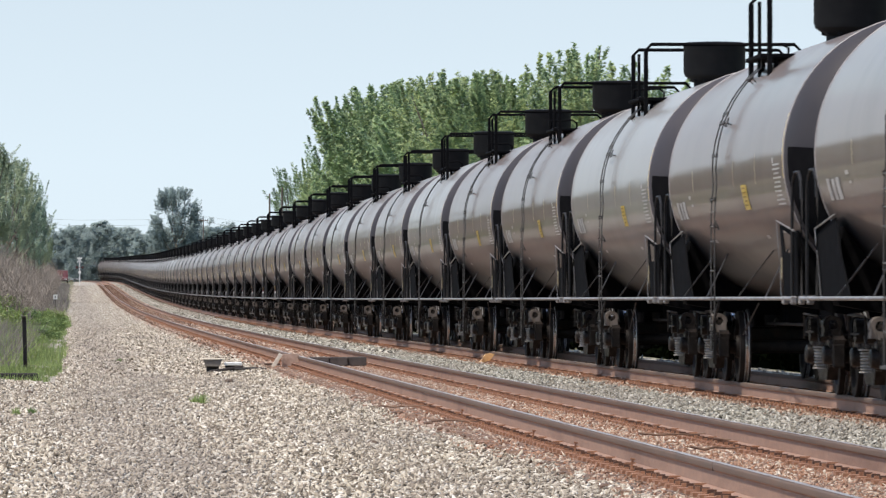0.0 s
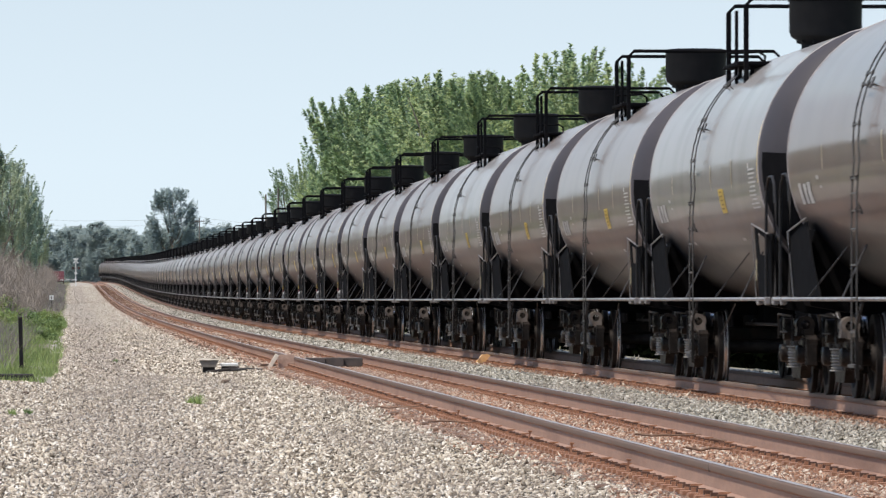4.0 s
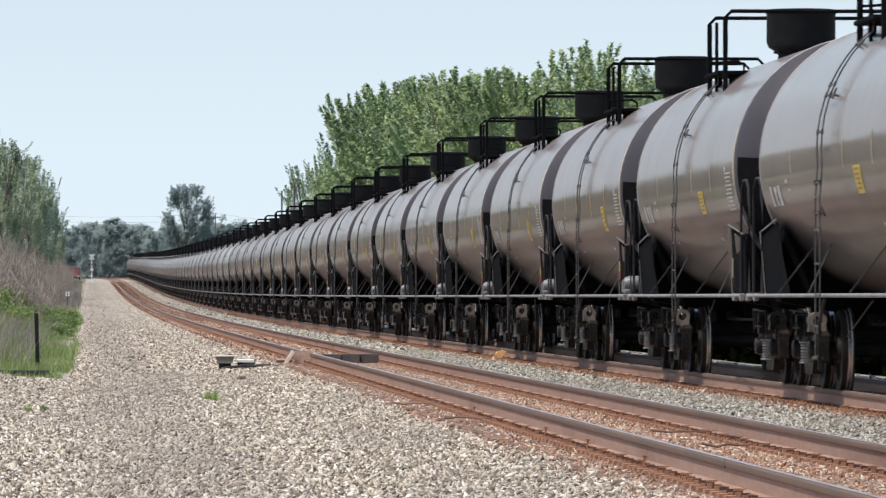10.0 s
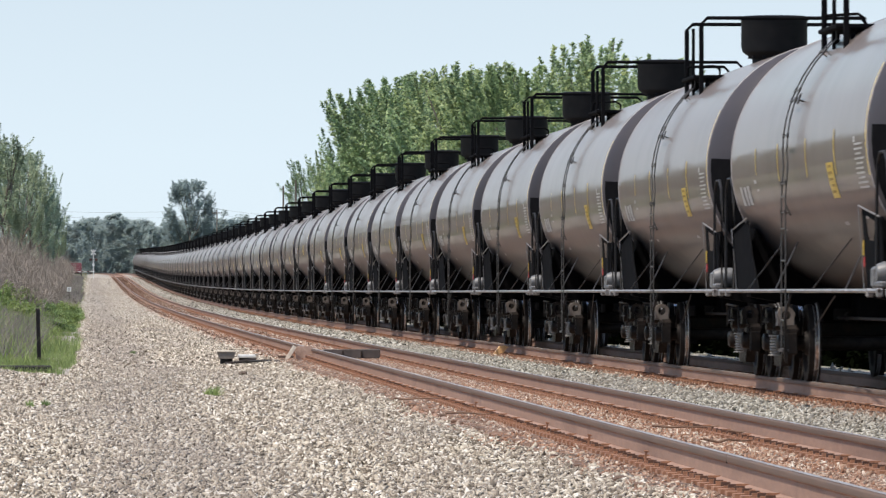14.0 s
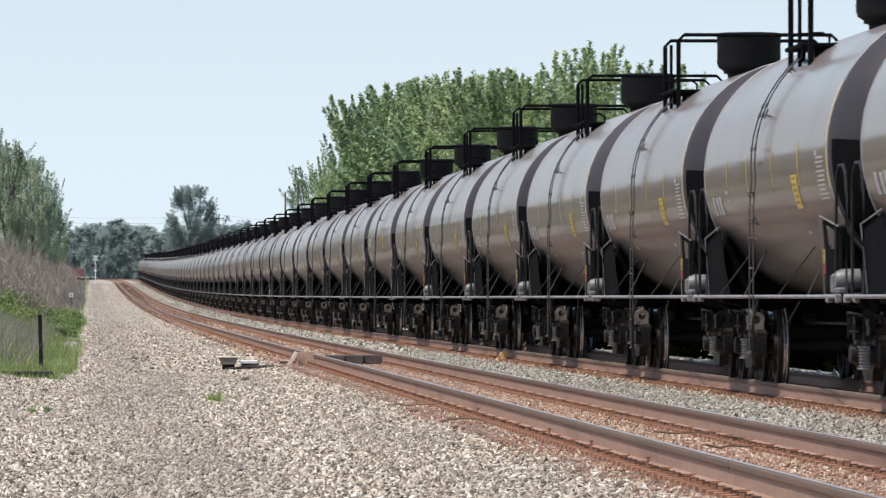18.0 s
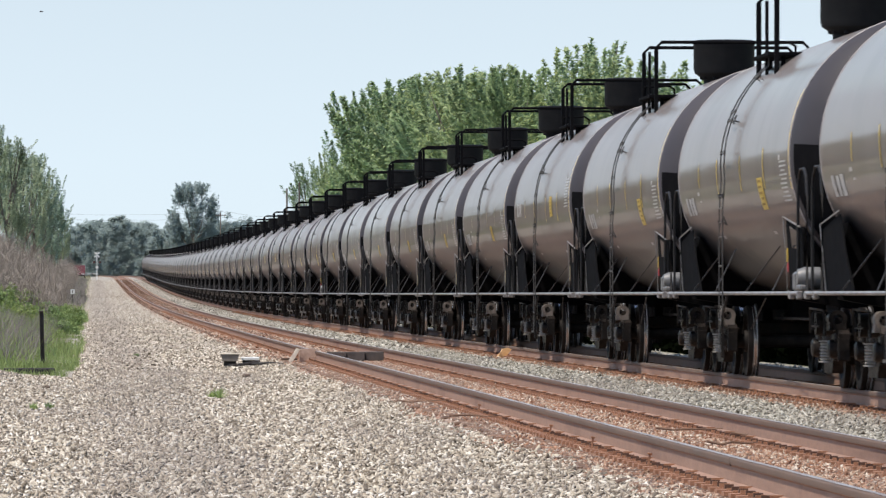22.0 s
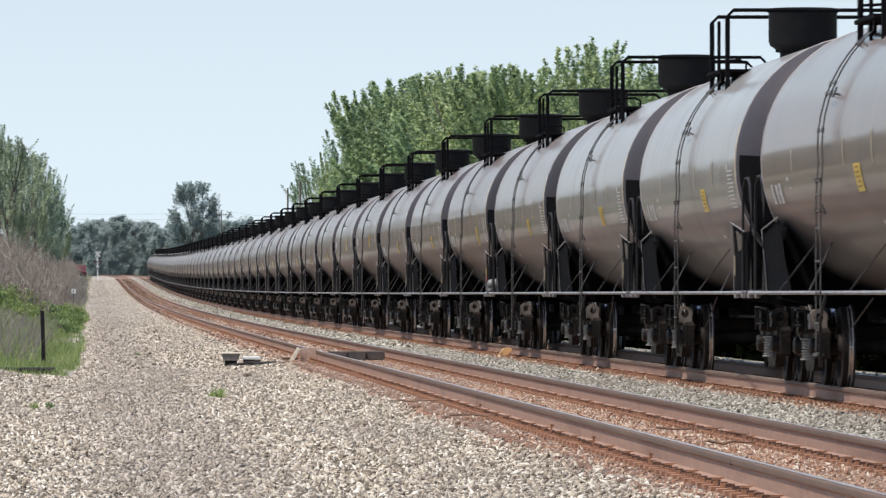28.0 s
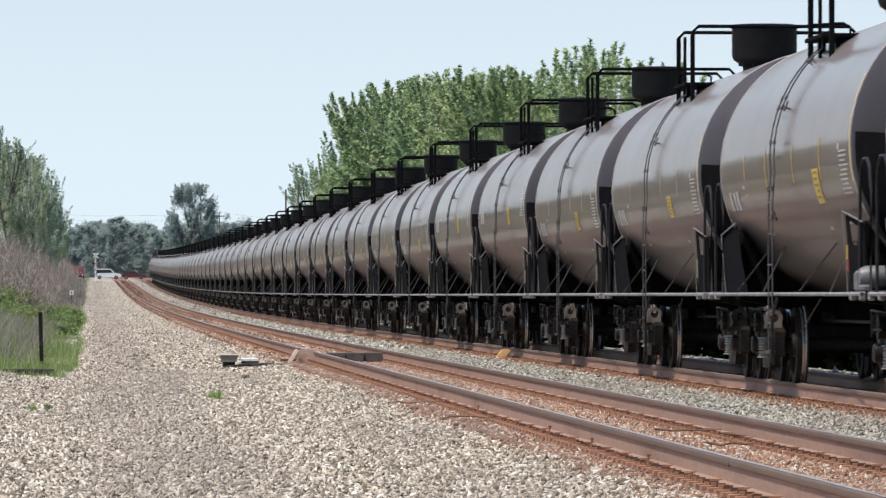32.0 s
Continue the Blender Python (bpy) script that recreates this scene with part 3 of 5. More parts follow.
# ---- crushed stone: real stones where the camera looks along the ground ----
def stones(name, material, label, patches, seed):
    """patches: (count, y0, y1, left edge, right edge, size) - edges are functions of y."""
    rng = np.random.RandomState(seed)
    octa = np.array([(1, 0, 0), (0, 1, 0), (-1, 0, 0), (0, -1, 0), (0, 0, 1), (0, 0, -1)], float)
    tri = np.array([(0, 1, 4), (1, 2, 4), (2, 3, 4), (3, 0, 4), (1, 0, 5), (2, 1, 5), (3, 2, 5), (0, 3, 5)])
    vs, fs, base = [], [], 0
    for count, y0, y1, left, right, size in patches:
        y = y0 * (y1 / y0) ** rng.rand(count)
        lo = np.array([left(a) for a in y])
        hi = np.array([right(a) for a in y])
        x = lo + (hi - lo) * rng.rand(count)
        z = np.array([rise(b) + bed(a) for a, b in zip(x, y)])
        r = size * rng.uniform(0.55, 1.35, count)
        sc = np.stack([r * rng.uniform(0.8, 1.95, count), r * rng.uniform(0.45, 1.0, count), r * rng.uniform(0.3, 0.62, count)], 1)
        p = octa[None] * sc[:, None, :] * rng.uniform(0.65, 1.25, (count, 6, 1)) + rng.uniform(-0.22, 0.22, (count, 6, 3)) * r[:, None, None]
        w = rng.rand(count) * 6.3
        tilt = rng.normal(0, 0.5, count)
        px = p[..., 0] * np.cos(tilt)[:, None] - p[..., 2] * np.sin(tilt)[:, None]
        pz = p[..., 0] * np.sin(tilt)[:, None] + p[..., 2] * np.cos(tilt)[:, None]
        qx = px * np.cos(w)[:, None] - p[..., 1] * np.sin(w)[:, None]
        qy = px * np.sin(w)[:, None] + p[..., 1] * np.cos(w)[:, None]
        q = np.stack([qx + x[:, None], qy + y[:, None], pz + (z + r * 0.25)[:, None]], 2)
        vs.append(q.reshape(-1, 3))
        keep = tri if y0 < 100 else tri[:4]
        fs.append((keep[None] + (base + 6 * np.arange(count))[:, None, None]).reshape(-1, 3))
        base += 6 * count
    v, f = np.concatenate(vs), np.concatenate(fs)
    me = bpy.data.meshes.new(name)
    me.vertices.add(len(v))
    me.vertices.foreach_set("co", v.ravel())
    me.loops.add(f.size)
    me.loops.foreach_set("vertex_index", f.ravel().astype(np.int32))
    me.polygons.add(len(f))
    me.polygons.foreach_set("loop_start", np.arange(0, f.size, 3, dtype=np.int32))
    me.update(calc_edges=True)
    me.materials.append(material)
    tagged(new(name, me), label, "gravel", kind="stuff")


def view_left(y):
    return -0.0166 * y - 0.3 if y < 119 else -0.25 - 0.0009 * y


def shoulder(y):
    return 3.60 + 0.13 * noise.noise((y * 0.13, 0.4, 0.0)) + 0.1 * noise.noise((y * 0.7, 2.4, 0.0))


def rust_edge(y):
    return shoulder(y) - 0.12


def const(a):
    return lambda y: a


stones("path_gravel", STONE, "pale angular crushed limestone covering the path and shoulder",
       [(88000, 42, 130, view_left, shoulder, 0.0262), (42000, 130, 330, view_left, shoulder, 0.031), (15000, 330, 760, view_left, shoulder, 0.030), (14000, 700, 1240, view_left, shoulder, 0.038)], 3)
stones("rusty_gravel", STONE_RUST, "rust-stained ballast stones between and beside the rails",
       [(4500, 42, 140, rust_edge, const(3.93), 0.022), (32000, 42, 140, const(4.28), const(5.52), 0.021), (6000, 42, 140, const(5.82), const(6.35), 0.024), (10000, 140, 330, rust_edge, const(6.35), 0.038), (5000, 330, 1240, rust_edge, const(6.3), 0.045), (5000, 55, 260, const(7.85), const(8.42), 0.03)], 4)
stones("ballast_gravel", STONE_GREY, "grey ballast stones between the two tracks",
       [(20000, 48, 170, const(6.25), const(7.95), 0.03), (6000, 170, 420, const(6.3), const(7.95), 0.05), (5000, 60, 260, const(8.6), const(12.3), 0.04), (5000, 420, 1240, const(6.4), const(8.2), 0.06)], 5)


# ---- tank cars ----
R, ZC, HALF = 1.56, 2.60, 7.42          # tank radius, axis height, half the straight shell
PITCH, SPEED = 18.1764, 17.36
ROLL = (1.608194e-05, -0.001146159, 0.03546093, -17.69019, 447.7451)   # the train's way along the line, with small changes of speed
CARS = range(-22, 60)


def around(angle, r=R):
    """A point on the tank's girth; angle in degrees from the top towards the side that faces the path."""
    return -r * math.sin(radians(angle)), ZC + r * math.cos(radians(angle))


def dome(y, sign, r=R, depth=0.80, lo=0.0, hi=360.0, n=40):
    prof = [(r * math.cos(a), y + sign * depth * math.sin(a)) for a in [radians(d) for d in (0, 12, 26, 40, 55, 70, 82, 89.5)]]
    return lathe(shape(), prof, n, (0, 0, ZC), "y", lo, hi)


def half_shield(sign):
    """Plate over the lower half of a tank end, set in a little from the rim, its top edge above the middle."""
    r, depth, lift = R + 0.012, 0.83, 4.5
    prof = [(r * math.cos(a), sign * HALF + sign * depth * math.sin(a)) for a in [radians(d) for d in (13, 20, 32, 46, 60, 74, 86)]]
    return lathe(shape(), prof, 32, (0, 0, ZC), "y", 180 - lift, 360 + lift)


LADDER_Y = 0.0


def ladder(side):
    """Side ladder: two thin stringers that follow the tank's girth, with rungs."""
    s = shape()
    girth = [Vector((side * abs(around(a, R + 0.085)[0]), 0, around(a, R + 0.085)[1])) for a in range(42, 97, 6)]
    girth.insert(0, Vector((side * 1.1, 0, 4.0)))
    low = [Vector((side * 1.66, 0, z)) for z in (2.1, 1.75, 1.4, 1.07, 0.75, 0.43)]
    path = girth + low
    for dy in (-0.23, 0.23):
        tube(s, [p + Vector((0, dy + LADDER_Y, 0)) for p in path], 0.0095, 5)
    for p in low:
        tube(s, [p + Vector((0, LADDER_Y - 0.26, 0)), p + Vector((0, LADDER_Y + 0.26, 0))], 0.012, 5)
    box(s, (side * 1.66, LADDER_Y, 0.42), (0.07, 0.5, 0.03))
    return s


def bracket(side, angle):
    """Stand-off that holds the ladder to the shell; two of them carry a small grab frame beside the ladder."""
    s = shape()
    c, sn = math.cos(radians(angle)), math.sin(radians(angle))
    st = max(0.085, 1.66 / sn - R) if angle > 96 else 0.085

    def at(out, up, y):
        r = R + out
        return (side * (r * sn - up * c), LADDER_Y + y, ZC + r * c + up * sn)

    for dy in (-0.23, 0.23):
        if angle in (48, 70):
            tube(s, [at(-0.005, 0, dy), at(st + 0.01, 0, dy)], 0.005, 5)
        tube(s, [at(st, -0.025, dy), at(st, 0.025, dy)], 0.017, 6)
    tube(s, [at(st, 0, -0.26), at(st, 0, 0.26)], 0.010, 5)
    if angle in (70, 112):
        tube(s, [at(st - 0.02, 0, -0.45), at(st - 0.02, 0, 0.23)], 0.007, 5)
        for dy in (-0.33, -0.44):
            tube(s, [at(st - 0.02, -0.05, dy), at(st - 0.02, 0.07, dy)], 0.007, 5)
            if angle == 70:
                tube(s, [at(-0.005, 0, dy), at(st - 0.02, 0, dy)], 0.004, 5)
    return s


def portal(y, sign):
    """Cross rail of the top platform: posts on both shoulders joined by a bar over the car."""
    s = shape()
    top = 4.72
    tube(s, [(-1.09, y, 3.7), (-1.09, y, top - 0.08), (-1.01, y, top), (1.05, y, top), (1.13, y, top - 0.08), (1.13, y, 3.7)], 0.028, 6)
    for x in (-1.09, 1.13):
        box(s, (x, y, 4.16), (0.055, 0.1, 0.94))
    return s


def side_frame():
    """Cast side frame of a bogie, with its window, pedestals and bearing ends."""
    s = shape()
    prism(s, [(-1.12, 0.50), (-1.12, 0.62), (-0.95, 0.70), (-0.55, 0.80), (0.55, 0.80), (0.95, 0.70), (1.12, 0.62), (1.12, 0.50), (0.98, 0.47), (0.78, 0.52), (0.56, 0.66), (-0.56, 0.66), (-0.78, 0.52), (-0.98, 0.47)], -0.06, 0.06, "x")
    prism(s, [(-0.72, 0.56), (-0.62, 0.62), (-0.3, 0.30), (0.3, 0.30), (0.62, 0.62), (0.72, 0.56), (0.40, 0.18), (-0.40, 0.18)], -0.06, 0.06, "x")
    for y in (-0.30, 0.30):
        box(s, (0, y, 0.5), (0.13, 0.08, 0.4), 0.01)
    for y in (-0.89, 0.89):
        box(s, (0, y, 0.585), (0.2, 0.3, 0.1), 0.02)
        lathe(s, [(0.07, -0.10), (0.13, -0.10), (0.13, 0.0), (0.07, 0.0)], 12, (-0.05, y * 0.62, 0.73), "x")
        box(s, (0.0, y - 0.2, 0.45), (0.14, 0.07, 0.26), 0.015)
        box(s, (0.0, y + 0.2, 0.45), (0.14, 0.07, 0.26), 0.015)
    return s


def springs(n=12):
    s = shape()
    prof = [(0.0, 0.30), (0.10, 0.30), (0.10, 0.315)]
    for k in range(6):
        prof += [(0.062, 0.32 + k * 0.034), (0.085, 0.33 + k * 0.034), (0.085, 0.342 + k * 0.034)]
    return lathe(s, prof + [(0.062, 0.525), (0.10, 0.53), (0.10, 0.545), (0.0, 0.545)], n)


def wheelset(n=22):
    """Two wheels and their axle, on the axle's own axis."""
    s = shape()
    prof = [(0.09, -0.04), (0.13, -0.085), (0.16, -0.03), (0.32, -0.02), (0.36, -0.065), (0.457, -0.065), (0.457, 0.045), (0.485, 0.055), (0.485, 0.075), (0.36, 0.075), (0.32, 0.03), (0.16, 0.03), (0.13, 0.06), (0.09, 0.06)]
    for x in (-0.75, 0.75):
        g = 1 if x < 0 else -1
        lathe(s, [(r, h * g) for r, h in prof], n, (x, 0, 0), "x")
    lathe(s, [(0.0, -1.12), (0.09, -1.12), (0.09, -0.7), (0.08, -0.6), (0.08, 0.6), (0.09, 0.7), (0.09, 1.12), (0.0, 1.12)], n // 2, (0, 0, 0), "x")
    for x in (-1, 1):
        for k in range(3):
            w = 2.094 * k
            box(s, (x * 1.135, 0.05 * math.cos(w), 0.05 * math.sin(w)), (0.04, 0.03, 0.03))
    return s


def jaw(y):
    """Arched end of a side frame with a round hole through it, over the axle's end, and a short leg below."""
    s = shape()
    outer = [(0.105 * math.cos(radians(a)), 0.79 + 0.095 * math.sin(radians(a))) for a in range(-30, 211, 24)]
    hole = [(0.055 * math.cos(radians(a)), 0.785 + 0.055 * math.sin(radians(a))) for a in range(210, -151, -40)]
    prism(s, outer + [(-0.10, 0.66), (-0.04, 0.66)] + hole + [(-0.03, 0.66), (0.03, 0.62), (0.10, 0.62)], y - 0.13, y + 0.13)
    return s


def bearing():
    s = shape()
    lathe(s, [(0.0, -0.07), (0.07, -0.07), (0.10, -0.055), (0.11, 0.0), (0.11, 0.12)], 14, (0, 0, 0), "x")
    return s


def bolster():
    s = shape()
    box(s, (0, 0, 0.62), (2.2, 0.36, 0.18), 0.03)
    box(s, (0, 0, 0.76), (0.5, 0.36, 0.12), 0.03)
    for y in (-0.42, 0.42):
        box(s, (0, y, 0.42), (1.7, 0.1, 0.12), 0.02)
        for x in (-0.75, 0.75):
            box(s, (x, y * 1.12, 0.42), (0.1, 0.07, 0.3), 0.01)
    tube(s, [(-1.16, -0.62, 0.60), (-1.17, -0.60, 0.88), (-1.17, 0.95, 0.90), (-1.16, 1.0, 0.62)], 0.014, 5)
    tube(s, [(-1.15, 0.1, 0.70), (-1.15, 0.9, 0.70)], 0.012, 5)
    return s


def saddle(y):
    """Cradle plate that carries the shell on the stub sill."""
    s = shape()
    pts = [(x, ZC - math.sqrt(max((R + 0.012) ** 2 - x * x, 0))) for x in (-1.36, -1.1, -0.8, -0.4, 0, 0.4, 0.8, 1.1, 1.36)]
    outline = [(-1.4, 1.0), (-1.45, 1.12)] + pts + [(1.45, 1.12), (1.4, 1.0), (0.6, 0.86), (-0.6, 0.86)]
    return prism(s, outline, y - 0.29, y + 0.29)


def stub_sill(sign):
    s = shape()
    box(s, (0, sign * 7.3, 0.86), (0.42, 3.0, 0.30), 0.02)
    box(s, (0, sign * 8.62, 0.86), (0.7, 0.12, 0.42), 0.02)
    return s


def coupler(sign):
    s = shape()
    box(s, (0, sign * 8.82, 0.86), (0.16, 0.42, 0.18), 0.03)
    box(s, (0.06, sign * 9.02, 0.86), (0.28, 0.16, 0.3), 0.05)
    tube(s, [(-0.2, sign * 8.72, 0.72), (-0.22, sign * 8.87, 0.45), (-0.16, sign * 9.06, 0.42)], 0.03, 6)
    return s


def end_platform(sign):
    s = shape()
    box(s, (0, sign * 8.41, 1.085), (2.9, 0.6, 0.045), 0.01)
    return s


def hoop(y, side, top):
    """Bent handrail pipe that stands on the end platform."""
    s = shape()
    x = side * 1.5
    path = [(x, y - 0.5, 1.07), (x, y - 0.5, top - 0.3), (x, y - 0.42, top - 0.1), (x, y - 0.2, top), (x, y + 0.2, top), (x, y + 0.42, top - 0.1), (x, y + 0.5, top - 0.3), (x, y + 0.5, 1.07)]
    return tube(s, path, 0.017, 6)


def corner_plate(sign, side):
    """Black side plate by the platform; the near ones have a light hole near the inner corner."""
    s = shape()
    x0, x1 = side * 1.47 - 0.008, side * 1.47 + 0.008
    o = [(4.85, 1.09), (5.68, 1.5), (6.2, 1.9), (7.95, 1.75), (7.98, 1.5), (8.17, 1.09)]
    if sign < 0:
        o = [(6.75, 1.09), (6.2, 1.88), (6.45, 1.835), (6.75, 1.58), (7.4, 1.56), (7.4, 1.76), (6.47, 1.835), (6.2, 1.9), (7.95, 1.78), (8.17, 1.09)]
    return prism(s, [(sign * a, b) for a, b in o], x0, x1, "x")


def grab(sign, side):
    s = shape()
    x = side * 1.50
    path = [(6.1, 1.93), (8.0, 1.80), (7.35, 1.07)] if sign > 0 else [(8.0, 1.80), (6.1, 1.93), (6.7, 1.07)]
    return tube(s, [(x, sign * a, b) for a, b in path], 0.010, 5)


def side_pipe(side):
    s = shape()
    tube(s, [(side * 1.58, y, 1.07) for y in (-8.72, -4, 0, 4, 8.72)], 0.021, 8)
    for y in (-8.67, -7.78, 7.78, 8.67):
        box(s, (side * 1.57, y, 1.05), (0.07, 0.1, 0.09), 0.015)
    return s


def strut(y, side, lean):
    s = shape()
    x, z = around(128, R)
    return tube(s, [(side * 1.56, y, 1.07), (side * abs(x) * 0.97, y + lean, z + 0.02)], 0.010, 5)


def build_car(wheels, coils):
    car = tagged(new("tank_car"), "grey tank car with black underframe, rolling in a long train", "tank car", "tank cars of the train")
    shell = shape()
    lathe(shell, [(R, -HALF), (R, -2.5), (R, 2.5), (R, HALF)], 72, (0, 0, ZC), "y")
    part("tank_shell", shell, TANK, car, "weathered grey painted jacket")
    for sign, nm in ((-1, "front_head"), (1, "rear_head")):
        head = part(nm, dome(sign * HALF, sign), HEAD, car, "dished tank end, far darker than the shell")
        rim = lathe(shape(), [(R + 0.001, sign * (HALF - 0.015)), (R + 0.007, sign * (HALF - 0.008)), (R + 0.007, sign * (HALF + 0.008)), (R - 0.004, sign * (HALF + 0.015))], 56, (0, 0, ZC), "y")
        part("rim", rim, RIM, head)
        part("head_shield", half_shield(sign), BLACK, car, "black half-height end shield")
    # top fittings
    h = lathe(shape(), [(0.0, 4.02), (0.30, 4.02), (0.30, 4.20), (0.34, 4.24), (0.43, 4.30), (0.45, 4.36), (0.45, 4.72), (0.46, 4.74)], 28)
    ring = shape()
    for k in range(12):
        w = 2 * math.pi * k / 12
        box(ring, (0.33 * math.cos(w), 0.33 * math.sin(w), 4.26), (0.05, 0.05, 0.09))
    housing = part("valve_housing", h, HOUSING, car, "dark protective drum on the tank's top")
    part("bolt_ring", ring, HOUSING, housing)["kind"] = "stuff"
    part("lid", lathe(shape(), [(0.465, 4.735), (0.465, 4.775), (0.41, 4.79), (0.0, 4.795)], 28), HOUSING, housing)
    for side in (-1, 1):
        plat = shape()
        box(plat, (side * 0.9, 0, 3.94), (0.56, 1.9, 0.05), 0.01)
        for y in (-0.8, 0.8):
            box(plat, (side * 0.98, y, 3.84), (0.05, 0.08, 0.22))
        part("top_platform", plat, BLACK, car, "black walkway plate beside the housing")
    for sign in (-1, 1):
        part("cross_rail", portal(sign * 1.15, sign), BLACK, car, "black handrail over the platform")
    low = tube(shape(), [(-1.09, 1.1, 3.9), (-1.09, 1.1, 4.13), (-0.72, 1.1, 4.15), (-0.64, 1.1, 4.10), (-0.64, 1.1, 3.95)], 0.018, 5)
    part("low_rail", low, BLACK, car)
    if wheels is WHEELSET:
        part("middle_post", tube(shape(), [(-1.09, 0.1, 3.72), (-1.09, 0.1, 4.62)], 0.022, 6), BLACK, car)
    for side in (-1, 1):
        lad = part("side_ladder", ladder(side), LADDER, car, "thin steel side ladder over the tank's girth")
        for a in (48, 66, 70, 84, 102, 112) if side < 0 else ():
            part("ladder_bracket", bracket(side, a), LADDER, lad)
        part("side_pipe", side_pipe(side), PIPE, car, "pale grey pipe along the sill")
        for y, lean in ((-5.4, 0.9), (-2.0, -0.9), (2.0, 0.9), (5.4, -0.9)) if side < 0 else ():
            part("strut", strut(y, side, lean), STRUT, car)
        for sign in (-1, 1):
            part("handrail_hoop", hoop(sign * 8.3, side, 2.43), HOOP, car, "bent steel handrail")
            part("corner_plate", corner_plate(sign, side), BLACK, car)
            part("grab_bar", grab(sign, side), PIPE, car)
    leg = shape()
    prism(leg, [(-1.62, 1.05), (-1.68, 0.8), (-1.68, 0.3), (-1.64, 0.28), (-1.65, 0.8), (-1.59, 1.05)], LADDER_Y - 0.27, LADDER_Y - 0.23)
    part("step_bar", leg, CAST, car, "worn pale stirrup bar")
    # below
    for sign in (-1, 1):
        part("saddle", saddle(sign * 6.8), BLACK, car)
        part("stub_sill", stub_sill(sign), BLACK, car)
        part("coupler", coupler(sign), GRIME, car)
        part("end_platform", end_platform(sign), GRIME, car)
    outlet = lathe(shape(), [(0.0, 0.55), (0.13, 0.55), (0.15, 0.75), (0.24, 0.8), (0.26, 1.1)], 16)
    part("bottom_outlet", outlet, BLACK, car)
    skid = prism(shape(), [(-0.9, 1.09), (-0.45, 0.62), (0.45, 0.62), (0.9, 1.09)], -0.3, 0.3, "x")
    part("skid", skid, BLACK, car, "black skid guard under the outlet")
    part("brake_hanger", tube(shape(), [(-0.9, 4.2, 0.62), (-1.3, -2.0, 1.02)], 0.009, 5), GRIME, car)
    rod = tube(shape(), [(-0.35, -6.6, 0.75), (-0.35, 6.6, 0.75)], 0.022, 5)
    tube(rod, [(0.3, -6.6, 0.9), (0.3, 6.6, 0.9)], 0.03, 5)
    part("brake_rod", rod, GRIME, car)
    for sign in (-1, 1):
        bogie = part("bogie", bolster(), GRIME, car, "two-axle cast steel bogie", m=pose(0, sign * 6.8, 0))
        for side in (-1, 1):
            part("side_frame", side_frame(), CAST, bogie, m=pose(side * 1.0, 0, 0))
            if side > 0:
                continue
            part("spring", coils, None, bogie, m=pose(side * 1.07, 0, 0))
            for y in (-0.89, 0.89):
                # one end toned as lit, the others as shaded, by material alone
                part("pedestal", jaw(y), LIT_TAN_CAST if y < 0 < sign else CAST if y < 0 else BLACK, bogie, "dusty tan cast frame end, sunlight put into its colour" if y < 0 < sign else "", m=pose(side * 1.06, 0, 0))
                part("bearing", BEARING, None, bogie, m=pose(side * 1.09, y, 0.457, 0, 0, 0 if side < 0 else 180))
        for y in (-0.89, 0.89):
            part("wheelset", wheels, None, bogie, "dark steel wheels on their axle", m=pose(0, y, 0.457))
    return car


def flank(s, y, a0, a1, width, side=-1, r=R + 0.006):
    """A strip of paint or film that lies on the flank between two girth angles."""
    v, f = s
    base = len(v)
    steps = max(2, int(abs(a1 - a0) / 2.5))
    for k in range(steps + 1):
        x, z = around(a0 + (a1 - a0) * k / steps, r)
        v += [(side * abs(x), y - width / 2, z), (side * abs(x), y + width / 2, z)]
    for k in range(steps):
        q = (base + 2 * k, base + 2 * k + 1, base + 2 * k + 3, base + 2 * k + 2)
        f.append(q)
    return s


SPRINGS = mesh_of("springs", springs(), SPRING)
PLAIN_SPRINGS = mesh_of("springs", springs(7), SPRING)
BEARING = mesh_of("bearing", bearing(), CAST)
WHEELSET = mesh_of("wheelset", wheelset(), TREAD)
PLAIN_WHEELS = mesh_of("wheelset", wheelset(12), TREAD)
model = build_car(WHEELSET, SPRINGS)
far_model = build_car(PLAIN_WHEELS, PLAIN_SPRINGS)   # the tail of the train stays far off


def lettering(up=0.0):
    """Faded reporting marks near the far end, a column of small lines near the other end, and a stencil."""
    marks, data, small = shape(), shape(), shape()
    for k, (w, g) in enumerate(((0.34, 0.0), (0.30, 0.44), (0.36, 0.86))):
        y = 6.4 - g
        flank(marks, y, 101 - up + 0.4 * (k % 2), 109.5 - up, w * 0.9)
    flank(small, 4.55, 99 - up, 100.6 - up, 0.26)
    flank(small, 4.35, 103 - up, 104 - up, 0.2)
    flank(data, -6.25, 89 - up, 91.2 - up, 0.16, r=R + 0.004)
    rng = random.Random(3)
    for k in range(10):
        a = 91.6 - up + k * 1.8
        flank(data, -6.62 + rng.uniform(-0.05, 0.05), a, a + 0.75, rng.uniform(0.5, 0.95), r=R + 0.004)
    for y, a, w in ((-3.5, 121, 0.34), (-5.6, 119, 0.42), (3.1, 121, 0.3)):
        flank(small, y, a, a + 1.6, w, r=R + 0.004)
    return marks, data, small


def mark_meshes(up):
    return [mesh_of(n, s, WHITE_MARK, 0) for n, s in zip(("lettering", "data_panel", "stencil"), lettering(up))]


